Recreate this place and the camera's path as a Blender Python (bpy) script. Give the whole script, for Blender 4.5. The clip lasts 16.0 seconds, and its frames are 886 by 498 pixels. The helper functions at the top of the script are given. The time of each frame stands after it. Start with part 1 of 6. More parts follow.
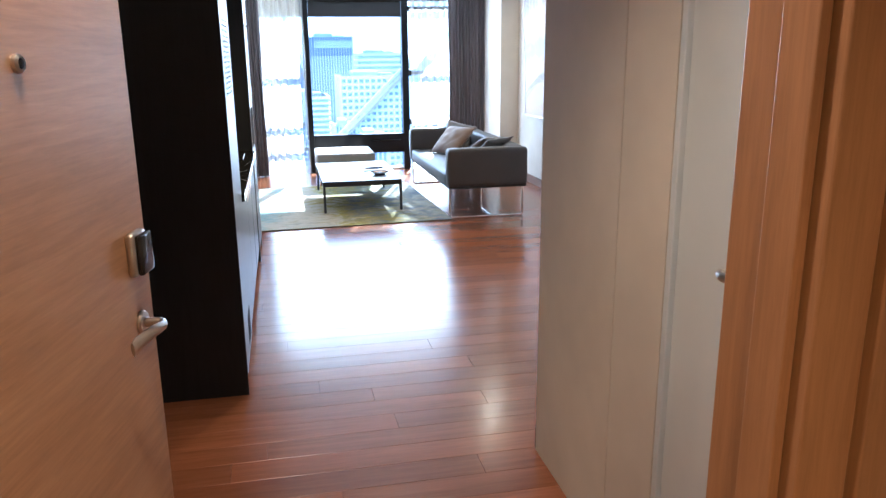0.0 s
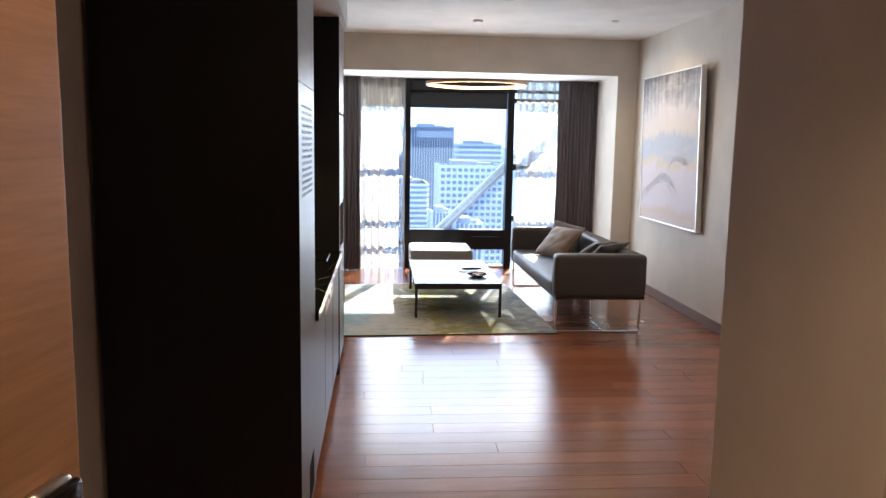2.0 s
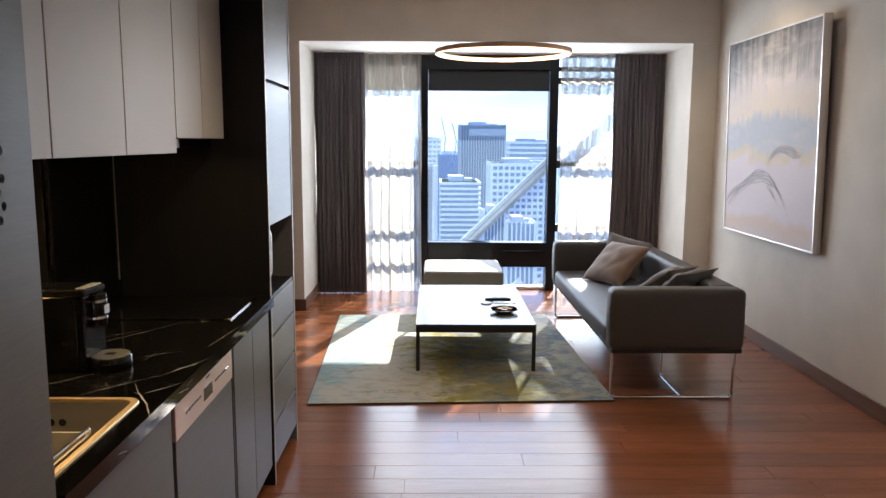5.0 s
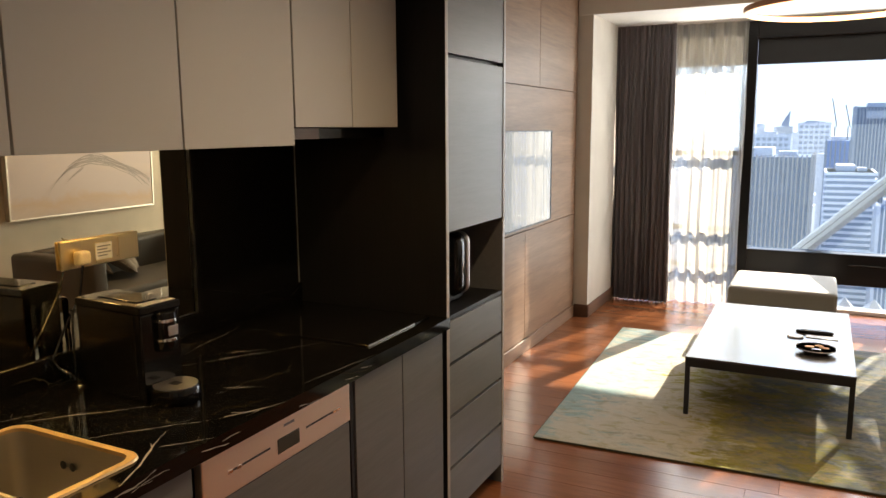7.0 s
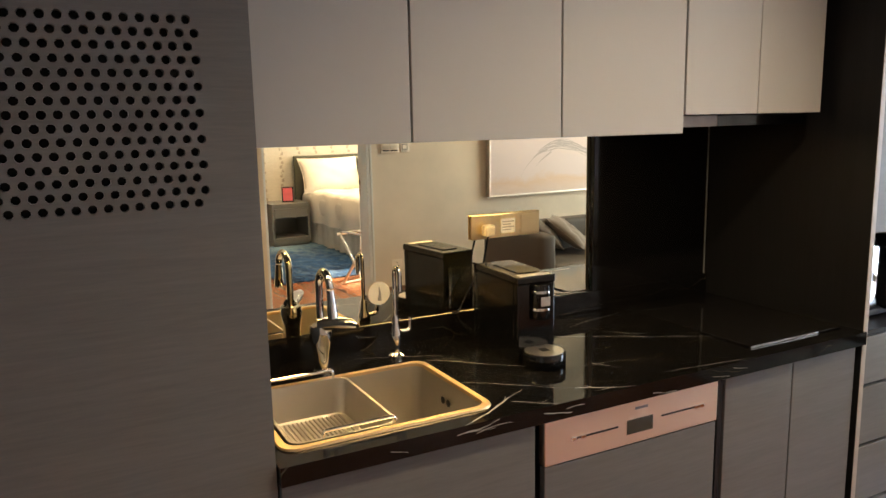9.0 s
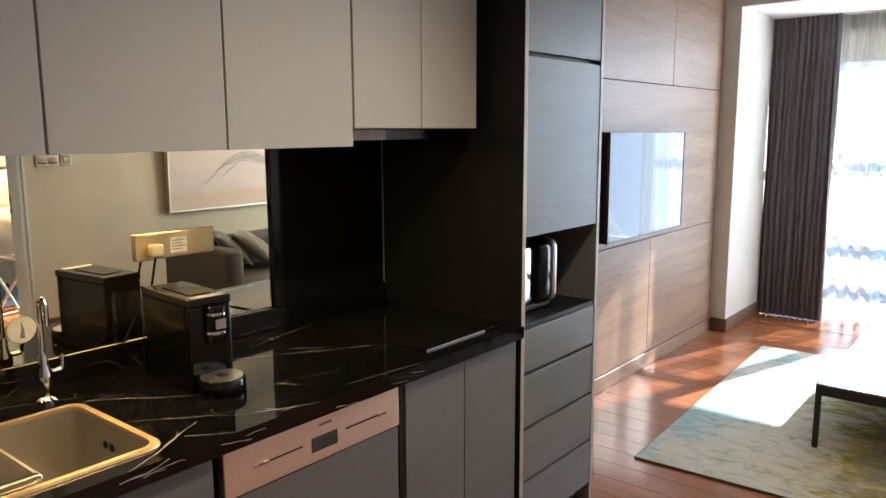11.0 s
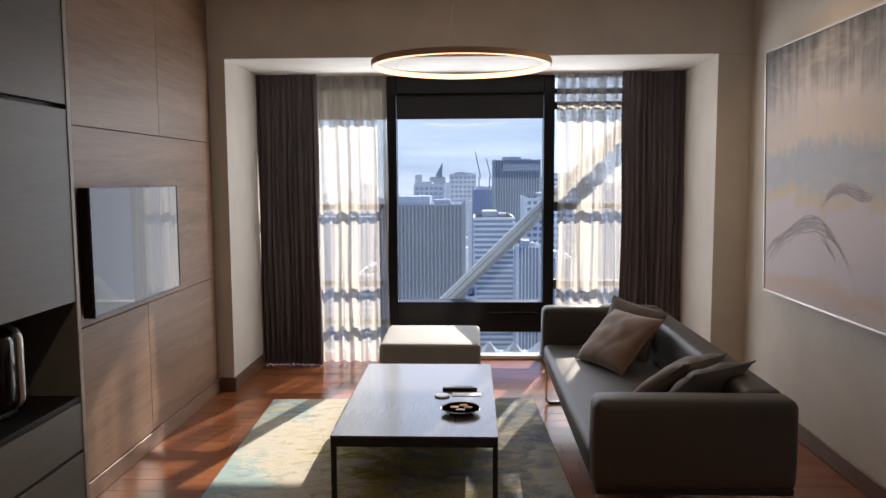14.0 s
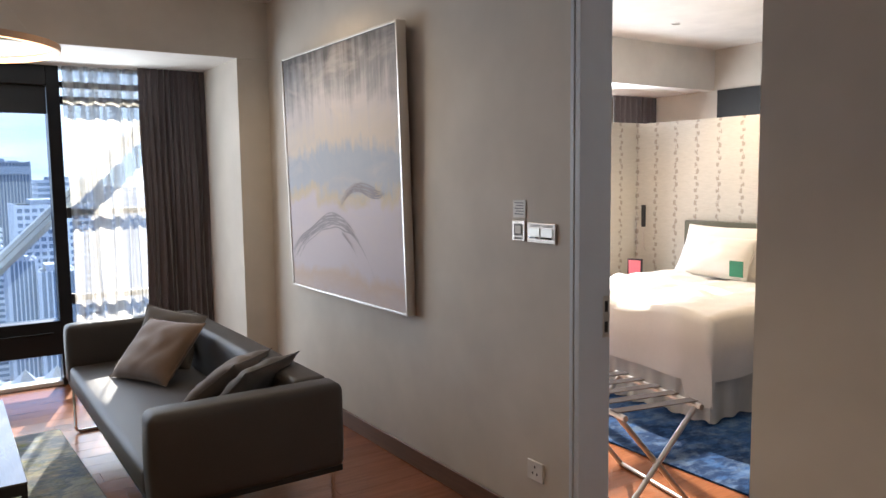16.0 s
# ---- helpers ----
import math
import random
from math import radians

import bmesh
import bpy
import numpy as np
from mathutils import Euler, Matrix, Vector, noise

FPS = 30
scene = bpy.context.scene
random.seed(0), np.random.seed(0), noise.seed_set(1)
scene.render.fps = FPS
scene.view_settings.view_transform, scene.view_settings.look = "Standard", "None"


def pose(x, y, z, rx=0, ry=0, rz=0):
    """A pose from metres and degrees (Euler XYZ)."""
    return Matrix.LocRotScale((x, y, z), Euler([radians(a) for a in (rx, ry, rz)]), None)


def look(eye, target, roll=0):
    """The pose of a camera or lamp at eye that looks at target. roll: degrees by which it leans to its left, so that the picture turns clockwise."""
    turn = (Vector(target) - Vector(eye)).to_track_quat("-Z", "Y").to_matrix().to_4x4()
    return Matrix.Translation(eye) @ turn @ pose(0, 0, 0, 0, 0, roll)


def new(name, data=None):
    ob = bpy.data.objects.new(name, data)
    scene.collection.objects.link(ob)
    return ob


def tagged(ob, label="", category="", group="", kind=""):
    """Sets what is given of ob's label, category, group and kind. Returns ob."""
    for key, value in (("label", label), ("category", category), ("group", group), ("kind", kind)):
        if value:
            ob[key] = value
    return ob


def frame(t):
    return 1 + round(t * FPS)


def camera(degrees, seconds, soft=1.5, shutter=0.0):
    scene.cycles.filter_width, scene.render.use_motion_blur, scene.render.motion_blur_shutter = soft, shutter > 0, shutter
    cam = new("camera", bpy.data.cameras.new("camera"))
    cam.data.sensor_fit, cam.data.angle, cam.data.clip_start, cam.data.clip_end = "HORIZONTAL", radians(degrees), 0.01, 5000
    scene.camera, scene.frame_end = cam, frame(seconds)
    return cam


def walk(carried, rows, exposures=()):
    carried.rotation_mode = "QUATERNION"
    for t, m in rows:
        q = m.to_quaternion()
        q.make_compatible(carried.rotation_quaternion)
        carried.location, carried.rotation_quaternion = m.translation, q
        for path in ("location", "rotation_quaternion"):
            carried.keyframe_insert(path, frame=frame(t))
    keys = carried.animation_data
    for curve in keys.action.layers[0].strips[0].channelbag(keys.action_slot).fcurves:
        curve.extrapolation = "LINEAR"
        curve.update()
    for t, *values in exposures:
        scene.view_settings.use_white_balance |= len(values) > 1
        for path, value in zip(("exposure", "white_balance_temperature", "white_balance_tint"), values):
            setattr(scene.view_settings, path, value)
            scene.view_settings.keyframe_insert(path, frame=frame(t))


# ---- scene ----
cam = camera(61.0, 16.0)
PATH = [
    (0, (0.238, 2.13, 1.602), (0.635, 4.025, 1.098), -0.6),
    (0.5, (0.192, 2.221, 1.628), (0.51, 4.145, 1.185), -0.0),
    (1, (0.205, 2.405, 1.625), (0.464, 4.353, 1.253), 0.7),
    (1.5, (0.271, 2.651, 1.645), (0.471, 4.617, 1.336), 1.2),
    (2, (0.29, 2.942, 1.63), (0.453, 4.916, 1.353), 1.0),
    (2.5, (0.289, 3.252, 1.627), (0.46, 5.225, 1.35), 0.6),
    (3, (0.384, 3.616, 1.594), (0.516, 5.592, 1.313), 0.7),
    (3.5, (0.454, 3.974, 1.571), (0.557, 5.95, 1.283), 0.3),
    (3.7, (0.517, 4.075, 1.572), (0.599, 6.053, 1.286), 0.3),
    (6, (0.98, 5.379, 1.563), (0.874, 7.356, 1.281), 0.1),
    (6.5, (1.175, 5.552, 1.572), (0.709, 7.472, 1.262), 0.1),
    (7, (1.195, 5.717, 1.567), (0.31, 7.483, 1.252), -0.4),
    (7.5, (1.237, 5.791, 1.58), (-0.075, 7.267, 1.264), -1.1),
    (8, (1.313, 5.822, 1.582), (-0.262, 7.009, 1.248), -1.5),
    (8.2, (1.355, 5.825, 1.577), (-0.287, 6.916, 1.238), -1.6),
    (9.2, (1.44, 5.88, 1.572), (-0.305, 6.788, 1.237), -1.1),
    (10.3, (1.453, 5.932, 1.565), (-0.042, 7.22, 1.24), -0.5),
    (10.5, (1.448, 5.937, 1.566), (0.016, 7.296, 1.245), -0.4),
    (11, (1.422, 5.948, 1.571), (0.173, 7.478, 1.257), -0.2),
    (11.5, (1.354, 5.959, 1.574), (0.299, 7.631, 1.269), -0.2),
    (12, (1.292, 5.964, 1.571), (0.429, 7.745, 1.281), -0.4),
    (12.5, (1.28, 6.015, 1.575), (0.601, 7.876, 1.305), -0.6),
    (13, (1.282, 6.134, 1.58), (0.783, 8.056, 1.338), -0.7),
    (13.5, (1.285, 6.234, 1.59), (0.982, 8.2, 1.376), -0.4),
    (14, (1.289, 6.279, 1.594), (1.216, 8.268, 1.404), -0.3),
    (14.5, (1.235, 6.317, 1.592), (1.44, 8.299, 1.414), -0.3),
    (15, (1.133, 6.371, 1.584), (1.663, 8.291, 1.406), -0.3),
    (15.5, (1.133, 6.381, 1.581), (1.969, 8.188, 1.395), -0.6),
    (16, (1.185, 6.343, 1.586), (2.293, 7.997, 1.393), -0.7),
]
EXPOSURES = [(0, 3.1, 4950, 3), (0.5, 2.9, 4650, -8), (1, 2.55, 5000, -4), (1.5, 2.38, 5900, 10), (2, 2.3, 6000, 10), (2.5, 2.15, 5900, 10), (3.5, 2.1, 6000, 10), (6, 2.0, 6500, 10), (6.5, 2.05, 7000, 10), (7, 2.0, 7500, 10), (7.5, 2.25, 7400, 15), (8, 2.85, 6250, 7), (10.5, 2.87, 5950, 7),
             (11, 2.65, 5800, 6), (11.5, 2.45, 5800, 8), (12.5, 2.1, 5800, 10), (13, 1.9, 6200, 10), (13.5, 1.75, 6900, 10), (14, 1.1, 6900, 15), (14.5, 0.8, 7150, 17), (15, 0.75, 7600, 21), (15.5, 1.45, 7300, 16), (16, 1.7, 6300, 10)]
walk(cam, [(t, look(eye, target, roll)) for t, eye, target, roll in PATH], EXPOSURES)

# ---- world, sun and lamps ----
SUN = Vector((0.58, 1.80, 1.0)).normalized()
world = bpy.data.worlds.new("sky")
scene.world = world
world.use_nodes = True
wn = world.node_tree
sky = wn.nodes.new("ShaderNodeTexSky")
sky.sky_type = "NISHITA"
sky.sun_disc = False
sky.sun_elevation = math.asin(SUN.z)
sky.sun_rotation = math.atan2(SUN.x, SUN.y)
sky.air_density, sky.dust_density, sky.ozone_density = 0.8, 0.02, 3.0
wn.nodes["Background"].inputs["Strength"].default_value = 0.13
tint = wn.nodes.new("ShaderNodeMix")
tint.data_type, tint.blend_type = "RGBA", "MULTIPLY"
tint.inputs[0].default_value = 1.0
tint.inputs[7].default_value = (0.84, 0.95, 1.14, 1)
# a pale blue bank of haze and thin cloud along the horizon
way = wn.nodes.new("ShaderNodeTexCoord")
high = wn.nodes.new("ShaderNodeSeparateXYZ")
wn.links.new(way.outputs["Generated"], high.inputs[0])
stretch = wn.nodes.new("ShaderNodeMapping")
stretch.inputs["Scale"].default_value = (2.0, 2.0, 26.0)
wn.links.new(way.outputs["Generated"], stretch.inputs["Vector"])
cloud = wn.nodes.new("ShaderNodeTexNoise")
cloud.inputs["Scale"].default_value, cloud.inputs["Detail"].default_value, cloud.inputs["Roughness"].default_value = 1.7, 6.0, 0.6
wn.links.new(stretch.outputs[0], cloud.inputs["Vector"])
bank = wn.nodes.new("ShaderNodeMix")
bank.data_type = "RGBA"
bank.inputs[6].default_value, bank.inputs[7].default_value = (4.2, 4.4, 4.7, 1), (6.2, 6.1, 6.0, 1)
puff = wn.nodes.new("ShaderNodeMapRange")
puff.inputs["From Min"].default_value, puff.inputs["From Max"].default_value = 0.42, 0.66
wn.links.new(cloud.outputs["Fac"], puff.inputs["Value"])
wn.links.new(puff.outputs["Result"], bank.inputs[0])
reach = wn.nodes.new("ShaderNodeMapRange")
reach.inputs["From Min"].default_value, reach.inputs["From Max"].default_value = 0.10, 0.40
reach.inputs["To Min"].default_value, reach.inputs["To Max"].default_value = 0.92, 0.0
wn.links.new(high.outputs["Z"], reach.inputs["Value"])
air = wn.nodes.new("ShaderNodeMix")
air.data_type = "RGBA"
wn.links.new(reach.outputs["Result"], air.inputs[0])
wn.links.new(sky.outputs["Color"], air.inputs[6])
wn.links.new(bank.outputs[2], air.inputs[7])
wn.links.new(air.outputs[2], tint.inputs[6])
wn.links.new(tint.outputs[2], wn.nodes["Background"].inputs["Color"])
sun_data = bpy.data.lights.new("sun", "SUN")
sun_data.energy, sun_data.angle, sun_data.color = 4.5, radians(0.6), (1.0, 0.93, 0.82)
sun_lamp = new("sun", sun_data)
sun_lamp.matrix_world = look((0, 0, 0), -SUN)


def area_lamp(name, loc, target, w, h, watts, colour):
    d = bpy.data.lights.new(name, "AREA")
    d.shape, d.size, d.size_y, d.energy, d.color = "RECTANGLE", w, h, watts, colour
    ob = new(name, d)
    ob.matrix_world = look(loc, target)
    return ob


def spot_lamp(name, loc, watts, colour, angle=95):
    d = bpy.data.lights.new(name, "SPOT")
    d.energy, d.color, d.spot_size, d.spot_blend, d.shadow_soft_size = watts, colour, radians(angle), 0.7, 0.04
    ob = new(name, d)
    ob.matrix_world = look(loc, (loc[0], loc[1] + 0.001, 0))
    return ob


area_lamp("window_daylight", (1.28, 12.605, 1.20), (1.28, 5, 1.1), 2.46, 1.9, 13, (0.82, 0.91, 1.0))
# Added fill strip under the beam, partly in front of the lowered blind.
area_lamp("window_fill_high", (1.28, 12.6, 2.14), (1.28, 5, 1.3), 2.46, 0.30, 5, (0.90, 0.95, 1.0))
area_lamp("bedroom_window_daylight", (6.4, 12.5, 1.45), (5.6, 8, 0.6), 2.4, 1.8, 45, (0.93, 0.96, 1.0))
WARM = (1.0, 0.74, 0.46)
spot_lamp("corridor_downlight", (0.3, 1.6, 2.5), 15, (1.0, 0.55, 0.22), 130)
spot_lamp("hall_downlight", (0.12, 3.34, 2.84), 18, (1.0, 0.66, 0.39), 112)
# added spot that brightens the cabinets; no such lamp is known here
spot_lamp("kitchen_fill_spot", (1.00, 7.40, 2.84), 21, WARM, 120)
spot_lamp("painting_downlight", (2.58, 10.46, 2.84), 11, WARM, 150)
spot_lamp("bedroom_downlight", (6.6, 10.2, 2.8), 30, WARM, 120)
spot_lamp("bedroom_downlight_by_door", (5.2, 9.2, 2.8), 20, WARM, 120)
area_lamp("under_cabinet_strip", (-0.38, 6.86, 1.515), (-0.38, 6.86, 0), 1.2, 0.03, 1.1, (1.0, 0.66, 0.28)).matrix_world = pose(-0.38, 6.86, 1.515, 0, 0, 90)

# ---- materials ----


def nodes_of(name):
    m = bpy.data.materials.new(name)
    m.use_nodes = True
    return m, m.node_tree, m.node_tree.nodes["Principled BSDF"]


def coords(nt, scale=(1, 1, 1), object_space=True):
    tc = nt.nodes.new("ShaderNodeTexCoord")
    mp = nt.nodes.new("ShaderNodeMapping")
    mp.inputs["Scale"].default_value = scale
    nt.links.new(tc.outputs["Object"], mp.inputs["Vector"])
    return mp.outputs["Vector"]


def noise_node(nt, vec, scale, detail=4.0, rough=0.55, distortion=0.0):
    n = nt.nodes.new("ShaderNodeTexNoise")
    n.inputs["Scale"].default_value = scale
    n.inputs["Detail"].default_value = detail
    n.inputs["Roughness"].default_value = rough
    n.inputs["Distortion"].default_value = distortion
    if vec is not None:
        nt.links.new(vec, n.inputs["Vector"])
    return n


def ramp(nt, fac, stops):
    r = nt.nodes.new("ShaderNodeValToRGB")
    els = r.color_ramp.elements
    els[0].position, els[0].color = stops[0][0], (*stops[0][1], 1)
    els[1].position, els[1].color = stops[-1][0], (*stops[-1][1], 1)
    for p, c in stops[1:-1]:
        e = els.new(p)
        e.color = (*c, 1)
    nt.links.new(fac, r.inputs["Fac"])
    return r.outputs["Color"]


def mixed(nt, fac, a, b, blend="MIX"):
    m = nt.nodes.new("ShaderNodeMix")
    m.data_type, m.blend_type = "RGBA", blend
    for sock, v in ((m.inputs[0], fac), (m.inputs[6], a), (m.inputs[7], b)):
        if isinstance(v, bpy.types.NodeSocket):
            nt.links.new(v, sock)
        elif isinstance(v, tuple):
            sock.default_value = (*v, 1)
        else:
            sock.default_value = v
    return m.outputs[2]


def bump(nt, bsdf, height, strength, dist=0.002):
    b = nt.nodes.new("ShaderNodeBump")
    b.inputs["Strength"].default_value, b.inputs["Distance"].default_value = strength, dist
    nt.links.new(height, b.inputs["Height"])
    nt.links.new(b.outputs["Normal"], bsdf.inputs["Normal"])


def scaled(c, k):
    return tuple(min(1.0, v * k) for v in c)


def paint(name, colour, rough=0.6, vary=0.06, relief=0.05, scale=3.0):
    m, nt, b = nodes_of(name)
    v = coords(nt)
    big = noise_node(nt, v, scale, 3)
    fine = noise_node(nt, v, 220, 3)
    nt.links.new(ramp(nt, big.outputs["Fac"], [(0.3, scaled(colour, 1 - vary)), (0.7, scaled(colour, 1 + vary))]), b.inputs["Base Color"])
    b.inputs["Roughness"].default_value = rough
    bump(nt, b, fine.outputs["Fac"], relief, 0.001)
    return m


def metal(name, colour, rough=0.2, brushed=0.0):
    m, nt, b = nodes_of(name)
    b.inputs["Base Color"].default_value = (*colour, 1)
    b.inputs["Metallic"].default_value = 1.0
    v = coords(nt, (1, 1, 40) if brushed else (1, 1, 1))
    n = noise_node(nt, v, 30, 4)
    mr = nt.nodes.new("ShaderNodeMapRange")
    mr.inputs["To Min"].default_value, mr.inputs["To Max"].default_value = rough * 0.7, rough * 1.4
    nt.links.new(n.outputs["Fac"], mr.inputs["Value"])
    nt.links.new(mr.outputs["Result"], b.inputs["Roughness"])
    return m


def veneer(name, dark, light, rough=0.4, axis="y", scale=1.0, vary=0.25, coat=0.0, per_piece=True):
    """Wood with its grain along one axis."""
    m, nt, b = nodes_of(name)
    s = {"x": (0.6, 9, 9), "y": (9, 0.6, 9), "z": (9, 9, 0.6)}[axis]
    tc = nt.nodes.new("ShaderNodeTexCoord")
    info = nt.nodes.new("ShaderNodeObjectInfo")
    add = nt.nodes.new("ShaderNodeVectorMath")
    add.operation = "MULTIPLY_ADD"
    comb = nt.nodes.new("ShaderNodeCombineXYZ")
    for i in range(3):
        nt.links.new(info.outputs["Random"], comb.inputs[i])
    add.inputs[1].default_value = (37, 53, 29) if per_piece else (0, 0, 0)
    nt.links.new(comb.outputs[0], add.inputs[0])
    nt.links.new(tc.outputs["Object"], add.inputs[2])
    mp = nt.nodes.new("ShaderNodeMapping")
    mp.inputs["Scale"].default_value = tuple(v * scale for v in s)
    nt.links.new(add.outputs[0], mp.inputs["Vector"])
    broad = noise_node(nt, mp.outputs["Vector"], 1.0, 5, 0.6, 1.2)
    fine = noise_node(nt, mp.outputs["Vector"], 9.0, 6, 0.7, 0.4)
    col = ramp(nt, broad.outputs["Fac"], [(0.28, dark), (0.5, tuple((a + c) / 2 for a, c in zip(dark, light))), (0.74, light)])
    col = mixed(nt, 0.35, col, ramp(nt, fine.outputs["Fac"], [(0.35, scaled(dark, 0.75)), (0.7, scaled(light, 1.1))]))
    if per_piece:
        k = nt.nodes.new("ShaderNodeMapRange")
        k.inputs["To Min"].default_value, k.inputs["To Max"].default_value = 1 - vary, 1 + vary
        nt.links.new(info.outputs["Random"], k.inputs["Value"])
        hsv = nt.nodes.new("ShaderNodeHueSaturation")
        nt.links.new(k.outputs["Result"], hsv.inputs["Value"])
        nt.links.new(col, hsv.inputs["Color"])
        col = hsv.outputs["Color"]
    nt.links.new(col, b.inputs["Base Color"])
    mr = nt.nodes.new("ShaderNodeMapRange")
    mr.inputs["To Min"].default_value, mr.inputs["To Max"].default_value = rough * 0.8, rough * 1.25
    nt.links.new(fine.outputs["Fac"], mr.inputs["Value"])
    nt.links.new(mr.outputs["Result"], b.inputs["Roughness"])
    b.inputs["Coat Weight"].default_value = coat
    b.inputs["Coat Roughness"].default_value = 0.22
    bump(nt, b, fine.outputs["Fac"], 0.06, 0.001)
    return m


def fabric(name, colour, weave=900, rough=0.9, vary=0.12, sheen=0.2):
    m, nt, b = nodes_of(name)
    v = coords(nt)
    big = noise_node(nt, v, 5, 4)
    thread = noise_node(nt, v, weave * 0.5, 2)
    col = ramp(nt, big.outputs["Fac"], [(0.3, scaled(colour, 1 - vary)), (0.7, scaled(colour, 1 + vary))])
    col = mixed(nt, 0.25, col, ramp(nt, thread.outputs["Fac"], [(0.3, scaled(colour, 0.6)), (0.7, scaled(colour, 1.3))]))
    nt.links.new(col, b.inputs["Base Color"])
    b.inputs["Roughness"].default_value = rough
    b.inputs["Sheen Weight"].default_value = sheen
    bump(nt, b, thread.outputs["Fac"], 0.25, 0.001)
    return m


def plain(name, colour, rough=0.5, metallic=0.0, spec=0.5):
    m, nt, b = nodes_of(name)
    v = coords(nt)
    n = noise_node(nt, v, 14, 4)
    nt.links.new(ramp(nt, n.outputs["Fac"], [(0.3, scaled(colour, 0.9)), (0.7, scaled(colour, 1.08))]), b.inputs["Base Color"])
    b.inputs["Roughness"].default_value, b.inputs["Metallic"].default_value = rough, metallic
    b.inputs["Specular IOR Level"].default_value = spec
    return m


def glow(name, colour, strength):
    m, nt, b = nodes_of(name)
    b.inputs["Base Color"].default_value = (0.8, 0.8, 0.8, 1)
    b.inputs["Emission Color"].default_value = (*colour, 1)
    b.inputs["Emission Strength"].default_value = strength
    return m


def pane_material(name, tint, haze_share=0.0):
    """Thin glass; its pale blue translucent share stands in for distance haze."""
    m, nt, b = nodes_of(name)
    nt.nodes.remove(b)
    tr = nt.nodes.new("ShaderNodeBsdfTransparent")
    tr.inputs["Color"].default_value = (*tint, 1)
    gl = nt.nodes.new("ShaderNodeBsdfGlossy")
    gl.inputs["Roughness"].default_value = 0.01
    fr = nt.nodes.new("ShaderNodeFresnel")
    fr.inputs["IOR"].default_value = 1.45
    mx = nt.nodes.new("ShaderNodeMixShader")
    nt.links.new(fr.outputs[0], mx.inputs[0])
    # haze over the city, put into the pane as a translucent blue colour
    haze_veil = nt.nodes.new("ShaderNodeBsdfTranslucent")
    haze_veil.inputs["Color"].default_value = (0.62, 0.82, 1.0, 1)
    hazed = nt.nodes.new("ShaderNodeMixShader")
    hazed.inputs[0].default_value = haze_share
    nt.links.new(tr.outputs[0], hazed.inputs[1])
    nt.links.new(haze_veil.outputs[0], hazed.inputs[2])
    nt.links.new(hazed.outputs[0], mx.inputs[1])
    nt.links.new(gl.outputs[0], mx.inputs[2])
    nt.links.new(mx.outputs[0], nt.nodes["Material Output"].inputs["Surface"])
    return m


def sheer_material(name, colour, open_part):
    m, nt, b = nodes_of(name)
    nt.nodes.remove(b)
    tl = nt.nodes.new("ShaderNodeBsdfTranslucent")
    df = nt.nodes.new("ShaderNodeBsdfDiffuse")
    tr = nt.nodes.new("ShaderNodeBsdfTransparent")
    v = coords(nt, (1, 1, 0.1))
    n = noise_node(nt, v, 60, 3)
    nt.links.new(ramp(nt, n.outputs["Fac"], [(0.3, scaled(colour, 0.88)), (0.7, colour)]), tl.inputs["Color"])
    df.inputs["Color"].default_value = (*colour, 1)
    a = nt.nodes.new("ShaderNodeMixShader")
    a.inputs[0].default_value = 0.25
    c = nt.nodes.new("ShaderNodeMixShader")
    # the gathered cloth lies double in upright strips and single between them
    pleat = noise_node(nt, coords(nt, (1, 0.2, 0.03)), 13, 2, 0.5, 0.3)
    nt.links.new(ramp(nt, pleat.outputs["Fac"], [(0.40, (open_part * 0.45,) * 3), (0.48, (open_part * 0.75,) * 3), (0.54, (open_part * 1.7,) * 3), (0.66, (open_part * 2.0,) * 3)]), c.inputs[0])
    nt.links.new(tl.outputs[0], a.inputs[1])
    nt.links.new(df.outputs[0], a.inputs[2])
    nt.links.new(a.outputs[0], c.inputs[1])
    nt.links.new(tr.outputs[0], c.inputs[2])
    nt.links.new(c.outputs[0], nt.nodes["Material Output"].inputs["Surface"])
    return m


